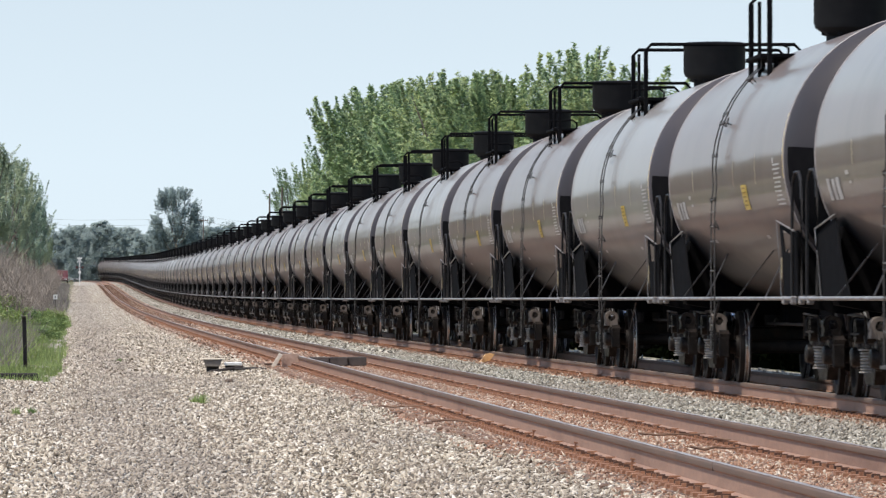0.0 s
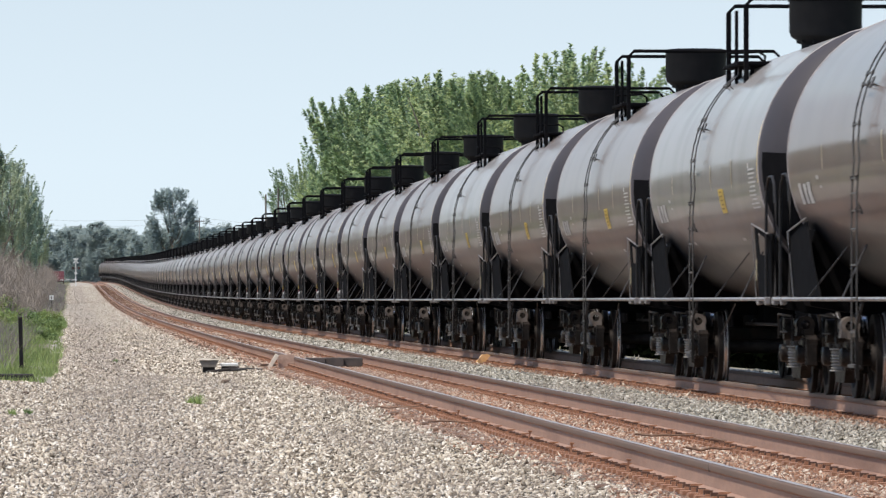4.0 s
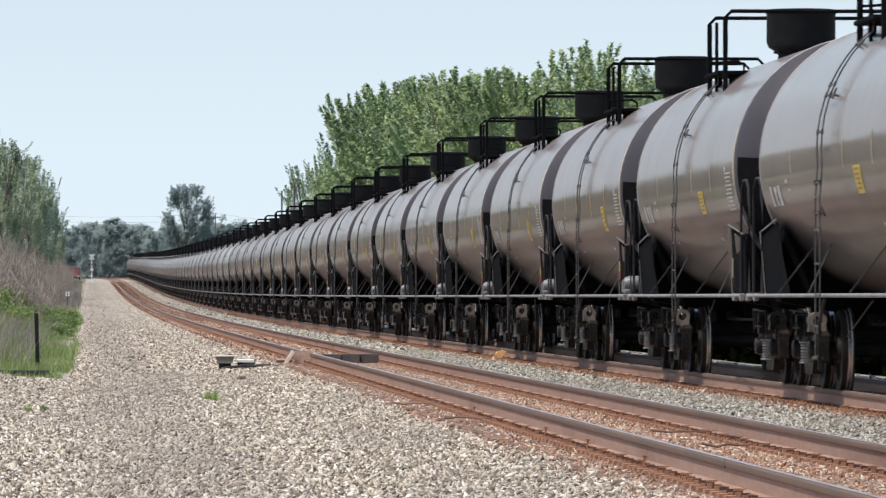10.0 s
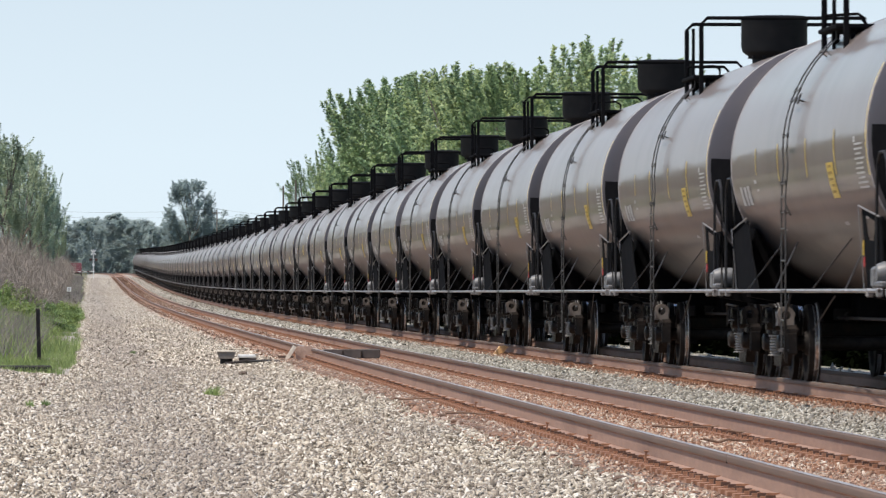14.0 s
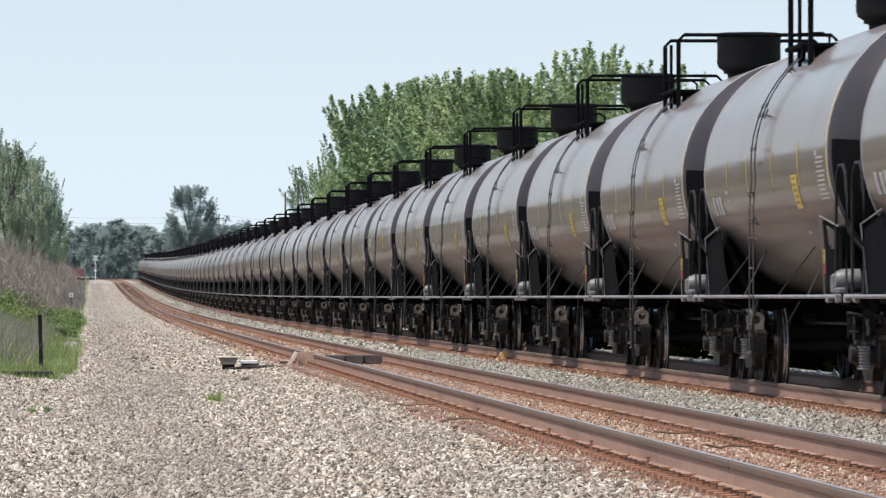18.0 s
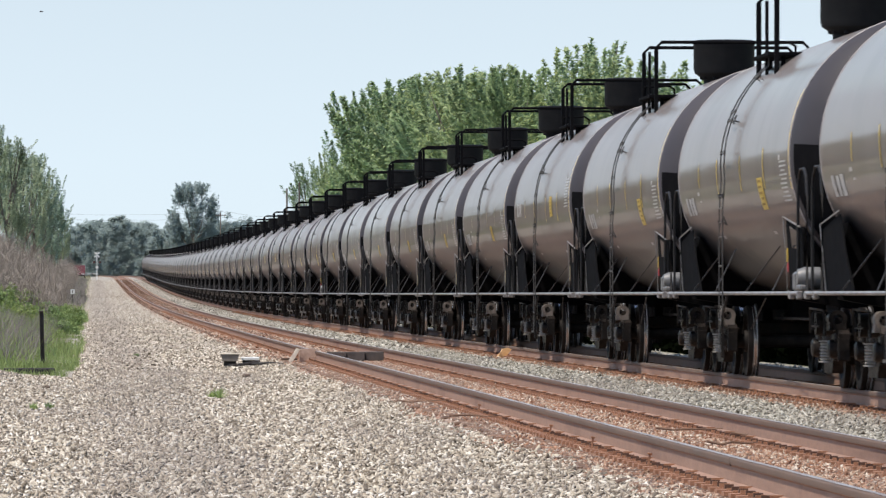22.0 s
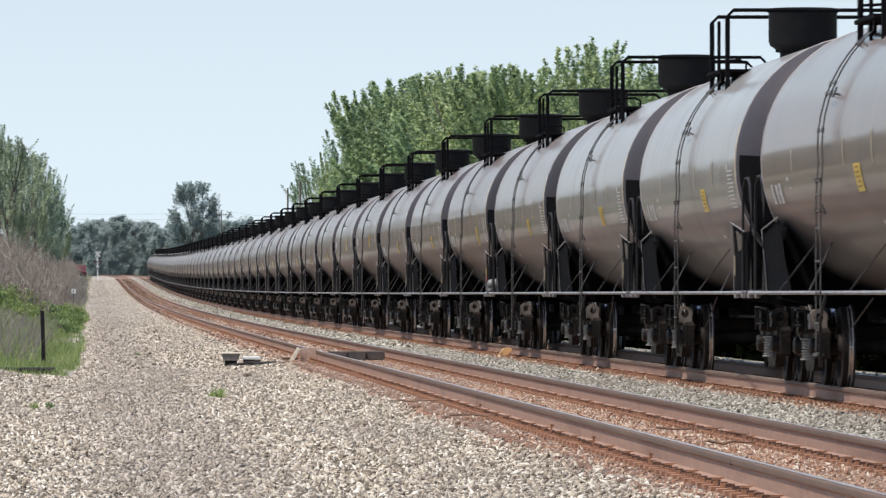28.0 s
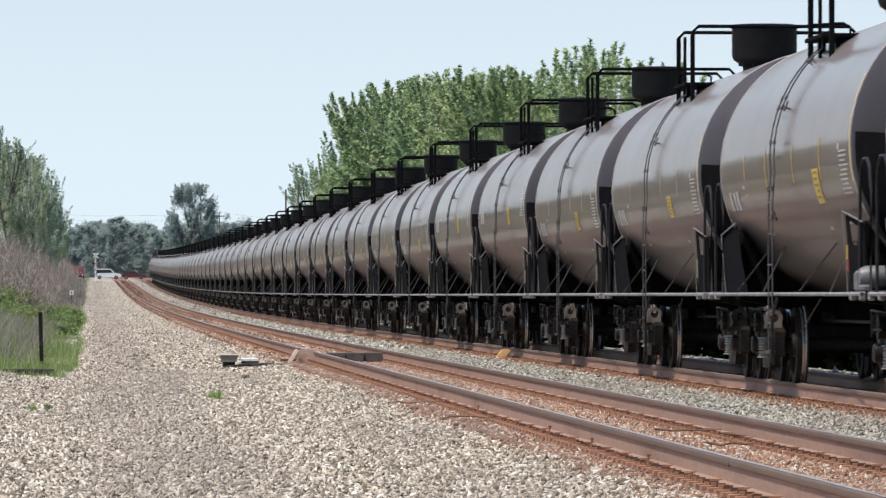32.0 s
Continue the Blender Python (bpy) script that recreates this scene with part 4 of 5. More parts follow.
def panel_meshes(y, a0, a1):
    """Yellow warning panel with rows of dark bars."""
    bars = shape()
    rng = random.Random(5)
    for k in range(5):
        a = a0 + 1.0 + (a1 - a0 - 1.6) * k / 5
        flank(bars, y + rng.uniform(-0.04, 0.04), a, a + (a1 - a0) * 0.07, rng.uniform(0.22, 0.42), r=R + 0.010)
    return mesh_of("warning_panel", flank(shape(), y, a0, a1, 0.62), YELLOW, 0), mesh_of("text_bar", bars, PANEL_INK, 0)


def strip_meshes(rows):
    return [mesh_of("reflector_strip", flank(shape(), y, a, b, w), YELLOW, 0) for y, a, b, w in rows]


LOW_MARKS, HIGH_MARKS = mark_meshes(0.0), mark_meshes(14.5)
PANELS = {"plain": panel_meshes(-2.68, 98, 108.8), "striped": panel_meshes(-3.77, 97, 111), "high": panel_meshes(-2.75, 86.2, 98.4)}
LONG_STRIPES = strip_meshes(((4.3, 86, 97, 0.065), (1.7, 85.5, 101, 0.07), (-1.4, 86, 101.5, 0.07), (-4.33, 84.8, 102, 0.08), (-7.37, 62, 104, 0.07)))
RIM_STRIPE = strip_meshes(((-7.38, 72, 98, 0.05),))
PALE_STRIPES = [mesh_of("faded_strip", flank(shape(), y, a, b, 0.07), FADED, 0) for y, a, b in ((3.9, 88, 97), (-1.5, 87, 98), (-4.2, 86, 98.5))]
PLATE_STRIP = mesh_of("plate_strip", box(shape(), (-1.484, -6.44, 1.50), (0.008, 0.09, 0.15)), YELLOW, 0)
PALE_PLATE_STRIP = mesh_of("plate_strip", box(shape(), (-1.484, -6.50, 1.40), (0.008, 0.07, 0.24)), FADED, 0)
RED_STRIP = mesh_of("red_strip", box(shape(), (-1.485, -6.53, 1.36), (0.008, 0.09, 0.10)), RED_MARK, 0)
GEAR = mesh_of("brake_gear", lathe(box(box(shape(), (-1.5, -7.83, 1.2), (0.1, 0.34, 0.22), 0.03), (-1.52, -8.37, 1.13), (0.08, 0.5, 0.07), 0.02), [(0.0, -1.56), (0.09, -1.55), (0.12, -1.48), (0.12, -1.3), (0.0, -1.28)], 14, (0, -8.22, 1.24), "x"), GREY_GEAR)
def dress(car, k):
    """Markings of one car."""
    sort = "high" if k in HIGH else "striped" if k in STRIPED else "plain"
    letters, data, small = HIGH_MARKS if sort == "high" else LOW_MARKS
    part("lettering", letters, None, car, "faded white marks")["kind"] = "stuff"
    part("data_panel", data, None, car, "faded white marks")["kind"] = "stuff"
    part("stencil", small, None, car)["kind"] = "stuff"
    panel = part("warning_panel", PANELS[sort][0], None, car, "yellow panel")
    part("text_bar", PANELS[sort][1], None, panel, "dark bars")["kind"] = "stuff"
    for me in LONG_STRIPES if sort == "striped" or k in (3, 10) else RIM_STRIPE:
        part("reflector_strip", me, None, car, "yellow strip")
    if sort == "plain" and k < 24:
        for me in PALE_STRIPES:
            part("faded_strip", me, None, car, "faded pale strip")
    if sort == "striped":
        part("brake_gear", GEAR, None, car, "pale grey brake gear")
        part("plate_strip", PLATE_STRIP, None, car, "yellow reflector on the black plate")
        part("red_strip", RED_STRIP, None, car, "red reflector on the black plate")
    elif k < 24:
        part("plate_strip", PALE_PLATE_STRIP, None, car, "faded reflector on the black plate")


def line_pose(y):
    """Where a thing stands on the second track, turned along it."""
    d = 4.0
    rz = -math.degrees(math.atan2(bend(y + d) - bend(y - d), 2 * d))
    rx = math.degrees(math.atan2(rise(y + d) - rise(y - d), 2 * d))
    return pose(TRACK_2 + bend(y), y, rise(y), rx, 0, rz)


def car_y(k, t):
    return float(np.polyval(ROLL, t) + PITCH * k)


TRAIN = {}
STRIPED, HIGH = {*range(-9, 3), 10}, {3, 13, 14}
PALE, DULL = {-19, -16, -13, 7, 8}, {-20, -18, -17, -12, 10, 12}
tone_rng = random.Random(21)
for k in CARS:
    TRAIN[k] = copy_thing(model if k < 24 else far_model, line_pose(car_y(k, 0)))
    dress(TRAIN[k], k)
    tone = 1.0 if k in PALE else tone_rng.uniform(0.0, 0.15) if k in DULL else tone_rng.uniform(0.2, 0.6)
    for o in TRAIN[k].children_recursive:
        if o.name.startswith(("tank_shell", "rim", "front_head")):
            o.color = (tone, tone, tone, 1)
    if k in STRIPED:
        tagged(TRAIN[k], "grey tank car with yellow reflector strips, rolling in a long train")
    elif k in PALE:
        tagged(TRAIN[k], "pale grey tank car with black underframe, rolling in a long train")
for o in [*model.children_recursive, model, *far_model.children_recursive, far_model]:
    bpy.data.objects.remove(o)


# ---- plants ----
def leaf_cards(rng, centres, radii, count, size, up=0.0, sunward=0.0):
    """Many small leaves scattered about clump centres, each a folded lozenge at its own angle."""
    n = count
    which = rng.randint(0, len(centres), n)
    c = np.asarray(centres)[which]
    r = np.asarray(radii)[which]
    d = rng.normal(0, 1, (n, 3))
    d /= np.linalg.norm(d, axis=1)[:, None]
    p = c + d * (r * rng.rand(n) ** 0.45)[:, None] * np.array([1, 1, 1.0 + up])
    # each leaf turned its own way, some of them towards the light
    k = rng.normal(0, 1, (n, 3))
    k /= np.linalg.norm(k, axis=1)[:, None]
    k += sunward * np.array(SUN_FROM)
    k /= np.linalg.norm(k, axis=1)[:, None]
    a = np.cross(k, rng.normal(0, 1, (n, 3)))
    a /= np.linalg.norm(a, axis=1)[:, None]
    b = np.cross(k, a)
    s = size * rng.uniform(0.6, 1.35, n)[:, None]
    v = np.stack([p - a * s * 0.6, p + b * s * 0.38 + k * s * 0.12, p + a * s * 0.7, p - b * s * 0.38 + k * s * 0.12], 1).reshape(-1, 3)
    f = np.arange(n * 4).reshape(-1, 4)
    return v, f


def raw_mesh(name, v, f, material):
    me = bpy.data.meshes.new(name)
    k = f.shape[1]
    me.vertices.add(len(v))
    me.vertices.foreach_set("co", np.asarray(v, np.float32).ravel())
    me.loops.add(f.size)
    me.loops.foreach_set("vertex_index", f.ravel().astype(np.int32))
    me.polygons.add(len(f))
    me.polygons.foreach_set("loop_start", np.arange(0, f.size, k, dtype=np.int32))
    me.update(calc_edges=True)
    me.materials.append(material)
    return me


def plume_leaves(rng, plumes, per, size, sunward):
    """Leaves along slender shoots; a shoot is (foot, tip, radius). Leaves hang denser low down and thin out at the tip."""
    foot = np.array([a for a, b, r in plumes])
    tip = np.array([b for a, b, r in plumes])
    rad = np.array([r for a, b, r in plumes])
    n = per * len(plumes)
    w = np.repeat(np.arange(len(plumes)), per)
    u = rng.rand(n) ** 0.8
    d = rng.normal(0, 1, (n, 3))
    d /= np.linalg.norm(d, axis=1)[:, None]
    p = foot[w] + (tip - foot)[w] * u[:, None] + d * (rad[w] * (1.05 - 0.8 * u ** 1.5) * rng.rand(n) ** 0.5)[:, None]
    k = rng.normal(0, 1, (n, 3))
    k /= np.linalg.norm(k, axis=1)[:, None]
    k += sunward * np.array(SUN_FROM)
    k /= np.linalg.norm(k, axis=1)[:, None]
    # the blade points outwards and up along the shoot
    a = (tip - foot)[w] / np.linalg.norm((tip - foot)[w], axis=1)[:, None] + 0.9 * d
    a -= k * np.sum(a * k, axis=1)[:, None]
    a /= np.linalg.norm(a, axis=1)[:, None] + 1e-6
    b = np.cross(k, a)
    s = size * rng.uniform(0.6, 1.35, n)[:, None]
    v = np.stack([p - a * s * 0.6, p + b * s * 0.32 + k * s * 0.1, p + a * s * 0.8, p - b * s * 0.32 + k * s * 0.1], 1).reshape(-1, 3)
    return v, np.arange(n * 4).reshape(-1, 4)


def tree_meshes(seed, height, spread, shoots, per, size, leaf, low=0.12, lean=0.45, length=1.7, radius=0.3):
    """Tapered trunk, rising limbs, and a crown of slender upright shoots that end in an uneven, spiky outline."""
    rng = np.random.RandomState(seed)
    s = shape()
    trunk = [(0, 0, -0.3)]
    for k in range(1, 7):
        trunk.append((rng.normal(0, 0.02) * height * k / 6, rng.normal(0, 0.02) * height * k / 6, height * 0.86 * k / 6))
    r0 = height * 0.018
    tube(s, trunk, [r0 * (1 - 0.85 * k / 6) for k in range(7)], 8)
    # main limbs, each the axis of a lobe of the crown
    lobes = []
    for j in range(9):
        h = rng.uniform(0.3, 0.75)
        base = Vector(trunk[-1]) * h
        w = j * 2.4 + rng.uniform(-0.5, 0.5)
        reach = spread * rng.uniform(0.45, 0.8)
        tip = Vector((math.cos(w) * reach, math.sin(w) * reach, min(0.97 * height, base.z + height * rng.uniform(0.2, 0.38))))
        tube(s, [base, base.lerp(tip, 0.5) + Vector((0, 0, -0.03 * height)), tip], [r0 * 0.45, r0 * 0.28, r0 * 0.06], 5)
        lobes.append(tip)
    lobes += [Vector((rng.normal(0, 0.12) * spread, rng.normal(0, 0.12) * spread, height * rng.uniform(0.86, 0.95))) for j in range(3)]
    plumes = []
    for j in range(shoots):
        h = low + (0.93 - low) * rng.rand() ** 0.8
        wide = spread * math.sin(math.pi * min(0.97, 0.2 + 0.74 * h)) ** 0.6
        w = rng.rand() * 6.28
        rr = wide * math.sqrt(rng.uniform(0.25, 1.0))
        at = Vector((math.cos(w) * rr, math.sin(w) * rr, h * height))
        near = min(lobes, key=lambda q: (q - at).length)
        at = at.lerp(near, rng.uniform(0.15, 0.6))
        out = Vector((at.x, at.y, 0)) / max(spread, 0.1)
        way = (Vector((0, 0, 1)) + out * lean * (1.7 - h) + Vector(rng.normal(0, 0.2, 3))).normalized()
        long = length * rng.uniform(0.6, 1.25)
        tip = at + way * long
        if tip.z > height:
            drop = tip.z - height * rng.uniform(0.86, 1.0)
            at, tip = at - Vector((0, 0, drop)), tip - Vector((0, 0, drop))
        plumes.append((tuple(at), tuple(tip), radius * rng.uniform(0.6, 1.3)))
    v, f = plume_leaves(rng, plumes, per, size, 1.9)
    return mesh_of("trunk", s, BARK), raw_mesh("crown", v, f, leaf)


def plant_tree(name, meshes, at, size, turn, label, group=""):
    ob = tagged(new(name), label, "tree", group)
    ob.matrix_basis = Matrix.Translation(at) @ Matrix.Rotation(turn, 4, "Z") @ Matrix.Scale(size, 4)
    part("trunk", meshes[0], None, ob)
    part("crown", meshes[1], None, ob)
    return ob


def land(x, y):
    return rise(y) + bed(x)


# the row of maples beyond the train
MAPLES = [tree_meshes(20 + k, 10.0, 2.1 + 0.2 * (k % 3), 140, 180, 0.125, LEAF, 0.05, 0.6, 2.1, 0.30) for k in range(5)]
ROW = ((18.5, 506, 10.4), (18.2, 474, 12.8), (18.1, 440, 13.8), (18.1, 416, 13.8), (18.3, 388, 13.2), (18.3, 366, 12.8), (18.3, 346, 12.5), (18.6, 326, 11.8), (18.6, 308, 11.3), (18.7, 294, 9.0))
SLIM_ROW = ((17.2, 562, 11.6), (17.8, 530, 11.8), (18.1, 524, 10.4), (18.85, 280, 11.4), (18.9, 267, 11.2), (19.1, 259, 10.2), (19.4, 248, 9.4), (19.6, 240, 9.6), (19.8, 231, 8.6))
tree_rng = random.Random(8)
for i, (x, y, h) in enumerate(ROW):
    plant_tree("maple_tree", MAPLES[i % 5], (x, y, land(x, y)), h * 1.02 / 10.0, tree_rng.uniform(0, 6.28), "leafy green maple in full leaf behind the train", "maples along the line")

SLIM = [tree_meshes(30 + k, 10.0, 1.5, 70, 120, 0.125, LEAF, 0.1, 0.7, 2.0, 0.26) for k in range(2)]
for i, (x, y, h) in enumerate(SLIM_ROW):
    plant_tree("maple_tree", SLIM[i % 2], (x, y, land(x, y)), h * 1.02 / 10.0, tree_rng.uniform(0, 6.28), "slender young maple with open crown behind the train", "maples along the line")

# poplars above the brush
POPLARS = [tree_meshes(40 + k, 15.0, 2.3 + 0.3 * k, 120, 100, 0.18, LEAF_LEFT, 0.08, 0.25, 2.6, 0.36) for k in range(3)]
for i, (x, y, h) in enumerate(((-6.3, 560, 15.2), (-8.2, 620, 17.5), (-5.4, 600, 14.0), (-5.0, 640, 15.3), (-7.0, 690, 17.0), (-4.3, 680, 13.6), (-3.9, 720, 12.4), (-10.5, 580, 17.0), (-3.4, 760, 9.6))):
    plant_tree("poplar_tree", POPLARS[i % 3], (x - 0.5, y, land(x, y)), h * 0.84 / 15.0, tree_rng.uniform(0, 6.28), "slender green poplar standing above dry brush", "poplars by the path")


def bush_mesh(seed, size, leaves, leaf_size, leaf):
    rng = np.random.RandomState(seed)
    centres = [(rng.normal(0, 0.4) * size, rng.normal(0, 0.4) * size, abs(rng.normal(0.35, 0.22)) * size) for k in range(16)]
    v, f = leaf_cards(rng, centres, [size * rng.uniform(0.15, 0.32) for k in range(16)], leaves, leaf_size, 0.4)
    return raw_mesh("bush", v, f, leaf)


BUSHES = [bush_mesh(60 + k, 1.0, 1500, 0.10, GRASS) for k in range(3)]
bush_rng = random.Random(5)
for x, y, s in ((-0.95, 235, 0.6), (-1.35, 262, 0.8), (-1.0, 290, 0.7), (-1.7, 300, 0.9), (-0.95, 330, 0.7), (-3.3, 300, 1.3), (-4.3, 320, 1.5), (-3.6, 350, 1.3), (-1.2, 380, 0.7),
                (-5.0, 360, 1.5), (-1.9, 330, 0.8), (-1.5, 215, 0.5), (-3.0, 262, 1.0), (-3.8, 285, 1.2), (-2.7, 245, 0.8), (-4.6, 300, 1.4), (-2.4, 300, 0.9), (-3.4, 330, 1.2)):
    ob = thing("bush", None, None, "bright green leafy bush at the edge of the path", "bush", "bushes on the verge")
    ob.matrix_basis = Matrix.Translation((x, y, land(x, y))) @ Matrix.Rotation(bush_rng.uniform(0, 6), 4, "Z") @ Matrix.Scale(s, 4)
    part("foliage", bush_rng.choice(BUSHES), None, ob)


def blades(name, material, label, category, patches, seed):
    """Upright blades or twigs: patches of (count, y0, y1, left, right, low, high, width, lean)."""
    rng = np.random.RandomState(seed)
    vs, n0 = [], 0
    for count, y0, y1, left, right, low, high, width, lean in patches:
        y = rng.uniform(y0, y1, count)
        lo, hi = np.array([left(a) for a in y]), np.array([right(a) for a in y])
        x = lo + (hi - lo) * rng.rand(count)
        cl = np.array([noise.noise((a * 0.9, b * 0.12, seed)) for a, b in zip(x, y)])
        ok = cl > rng.uniform(-0.75, 0.25, count)
        x, y, cl = x[ok], y[ok], cl[ok]
        z = np.array([land(a, b) for a, b in zip(x, y)]) - 0.02
        h = rng.uniform(low, high, len(x)) * (0.75 + 0.6 * cl)
        w = rng.uniform(0.6, 1.3, len(x)) * width
        tx, ty = rng.normal(0, lean, len(x)) * h, rng.normal(0, lean, len(x)) * h
        a = rng.rand(len(x)) * 3.14
        p0 = np.stack([x - np.cos(a) * w, y - np.sin(a) * w, z], 1)
        p1 = np.stack([x + np.cos(a) * w, y + np.sin(a) * w, z], 1)
        p2 = np.stack([x + tx, y + ty, z + h], 1)
        vs.append(np.stack([p0, p1, p2], 1).reshape(-1, 3))
    v = np.concatenate(vs)
    me = raw_mesh(name, v, np.arange(len(v)).reshape(-1, 3), material)
    tagged(new(name, me), label, category, kind="stuff")


def verge(y):
    return -0.16 - 0.0009 * y + 0.22 * noise.noise((y * 0.045, 1.7, 0.0)) + 0.10 * noise.noise((y * 0.3, 4.1, 0.0))


blades("verge_grass", GRASS, "fresh green grass along the edge of the path", "grass",
       [(6000, 119, 150, lambda y: -2.2, lambda y: -0.45 if y < 128 else verge(y), 0.06, 0.20, 0.012, 0.35),
        (9000, 150, 420, lambda y: -1.3 - 0.002 * y, verge, 0.1, 0.42, 0.016, 0.3),
        (10000, 132, 330, lambda y: -5.0, lambda y: -1.1 - 0.001 * y, 0.25, 0.7, 0.012, 0.5),
        (2500, 420, 1235, lambda y: -2.2 - 0.002 * y, verge, 0.1, 0.35, 0.03, 0.4)], 11)
blades("dry_grass", DRY, "tan dead grass and reeds on the bank", "grass",
       [(9000, 132, 260, lambda y: -4.5, lambda y: -1.05 - 0.001 * y, 0.25, 0.8, 0.011, 0.45),
        (5500, 260, 520, lambda y: -8.0, lambda y: -1.3 - 0.0015 * y, 0.4, 1.1, 0.018, 0.45),
        (9000, 520, 1235, lambda y: -3.2 - 0.002 * y, lambda y: verge(y) - 0.1, 0.3, 0.8, 0.03, 0.45)], 12)


def brush():
    """Bare brown thicket: stems with fine side twigs."""
    rng = np.random.RandomState(14)
    vs = []
    for k in range(5200):
        y = rng.uniform(290, 1200)
        x = -1.55 - 0.0010 * y - abs(rng.normal(0, 1)) * (1.2 + 0.006 * y)
        tall = min(4.6, 1.0 + 0.9 * abs(x + 1.5) ** 0.8) * rng.uniform(0.6, 1.15)
        base = np.array([x, y, land(x, y) - 0.05])
        top = base + np.array([rng.normal(0, 0.2), rng.normal(0, 0.2), 1.0]) * tall
        stems = [(base, top, 0.016)]
        for q in range(14):
            a = base + (top - base) * rng.uniform(0.2, 0.95)
            stems.append((a, a + np.array([rng.normal(0, 0.5), rng.normal(0, 0.5), rng.uniform(0.1, 0.8)]) * tall * 0.28, 0.013))
        for a, b, w in stems:
            vs += [a + (w, 0, 0), a - (w, 0, 0), b]
    v = np.array(vs)
    tagged(new("brown_brush", raw_mesh("brown_brush", v, np.arange(len(v)).reshape(-1, 3), DRY)), "thicket of bare brown brush on the bank", "brush", kind="stuff")


brush()


def tuft(x, y, size, seed):
    rng = np.random.RandomState(seed)
    n = 70
    a = rng.rand(n) * 6.28
    r = size * 0.25 * np.sqrt(rng.rand(n))
    p = np.stack([x + r * np.cos(a), y + r * np.sin(a), np.full(n, land(x, y) - 0.01)], 1)
    tip = p + np.stack([rng.normal(0, 0.35, n), rng.normal(0, 0.35, n), rng.uniform(0.5, 1.1, n)], 1) * size
    w = np.stack([np.cos(a + 1.5), np.sin(a + 1.5), 0 * a], 1) * 0.012
    v = np.stack([p - w, p + w, tip], 1).reshape(-1, 3)
    tagged(new("weed", raw_mesh("weed", v, np.arange(len(v)).reshape(-1, 3), GRASS)), "small green weed tuft growing in the gravel", "weed", "weeds in the gravel")


for x, y, s, k in ((1.66, 95, 0.17, 1), (1.58, 95.6, 0.12, 2), (-0.72, 84, 0.12, 3), (-0.55, 86, 0.1, 4), (0.95, 160, 0.1, 5)):
    tuft(x, y, s, k)


# far woods behind the level crossing
def far_woods():
    rng = np.random.RandomState(31)
    vs, fs, n0 = [], [], 0
    tops = lambda x: np.interp(x, (-60, -12, -7, -4, -1, 3, 5, 8, 12, 14, 17, 24, 28, 33, 60, 120), (15, 12, 13, 15.5, 17, 16, 17.3, 16.5, 15, 16, 15, 15, 17, 16.5, 15, 14))
    x = -30.0
    while x < 62:
        for row in range(4):
            y = 1490 + 45 * row + rng.uniform(-15, 15)
            h = (float(tops(x)) - rise(y) + 0.0) * rng.uniform(0.86, 1.06) + min(row, 1) * 1.0 + 0.3
            g = rise(y) - 0.6
            sp = rng.uniform(2.4, 4.0)
            cs = [(x + rng.normal(0, 0.45) * sp, y + rng.normal(0, 0.5) * sp, g + h * u) for u in np.linspace(0.0, 0.9, 26)]
            cs += [(x + rng.normal(0, 0.35) * sp, y, g + h * rng.uniform(0.8, 1.0)) for u in range(6)]
            v, f = leaf_cards(rng, cs, [sp * rng.uniform(0.3, 0.55) * (1 - 0.3 * (k / len(cs))) for k in range(len(cs))], 2600 if row < 2 else 1700, 0.40 if row < 2 else 0.85, 0.0, 2.5)
            vs.append(v)
            fs.append(f + n0)
            n0 += len(v)
        x += rng.uniform(2.0, 4.2)
    me = raw_mesh("far_woods", np.concatenate(vs), np.concatenate(fs), LEAF_HAZE)
    tagged(new("far_woods", me), "dense green woods beyond the level crossing, haze tinted into the leaves", "woods", kind="stuff")


far_woods()
# tall trees wear the same leaf colour with haze painted in
TALL = tree_meshes(77, 20.0, 5.2, 420, 36, 0.34, LEAF_HAZE, 0.22, 0.5, 2.6, 0.75)
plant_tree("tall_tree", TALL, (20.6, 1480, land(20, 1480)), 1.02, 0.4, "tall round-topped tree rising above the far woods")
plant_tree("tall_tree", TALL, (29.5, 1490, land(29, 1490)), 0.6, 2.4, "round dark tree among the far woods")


def field_woods():
    """Hedge and woods along the near side of the line, past the brush; the tank flanks mirror them."""
    rng = np.random.RandomState(52)
    cs, rs = [], []
    for y in np.arange(110, 1150, 4.5):
        tall = 8.5 + 2.2 * noise.noise((y * 0.012, 5.0, 0.0)) + 1.2 * noise.noise((y * 0.06, 2.0, 0.0))
        for q in range(9):
            x = -18.0 - 0.004 * y + rng.normal(0, 1.6)
            cs.append((x, y + rng.uniform(-2, 2), land(x, y) + tall * (q + 0.4) / 9.4))
            rs.append(rng.uniform(1.1, 1.9))
    v, f = leaf_cards(rng, cs, rs, 60000, 0.8, 0.0, 0.5)
    tagged(new("hedge_woods", raw_mesh("hedge_woods", v, f, LEAF_HEDGE)), "green hedge and trees along the field beyond the brush", "woods", kind="stuff")


field_woods()


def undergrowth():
    """Tangle along the foot of the far bank, below the trees, its leaf colour blackened for shade."""
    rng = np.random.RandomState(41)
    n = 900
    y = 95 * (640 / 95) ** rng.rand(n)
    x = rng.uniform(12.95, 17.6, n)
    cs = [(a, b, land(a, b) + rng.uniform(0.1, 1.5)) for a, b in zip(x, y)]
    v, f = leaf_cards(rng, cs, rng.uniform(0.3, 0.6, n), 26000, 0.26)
    tagged(new("undergrowth", raw_mesh("undergrowth", v, f, LEAF_SHADED)), "tangled undergrowth along the far side of the line, blackened for shade", "undergrowth", kind="stuff")


undergrowth()


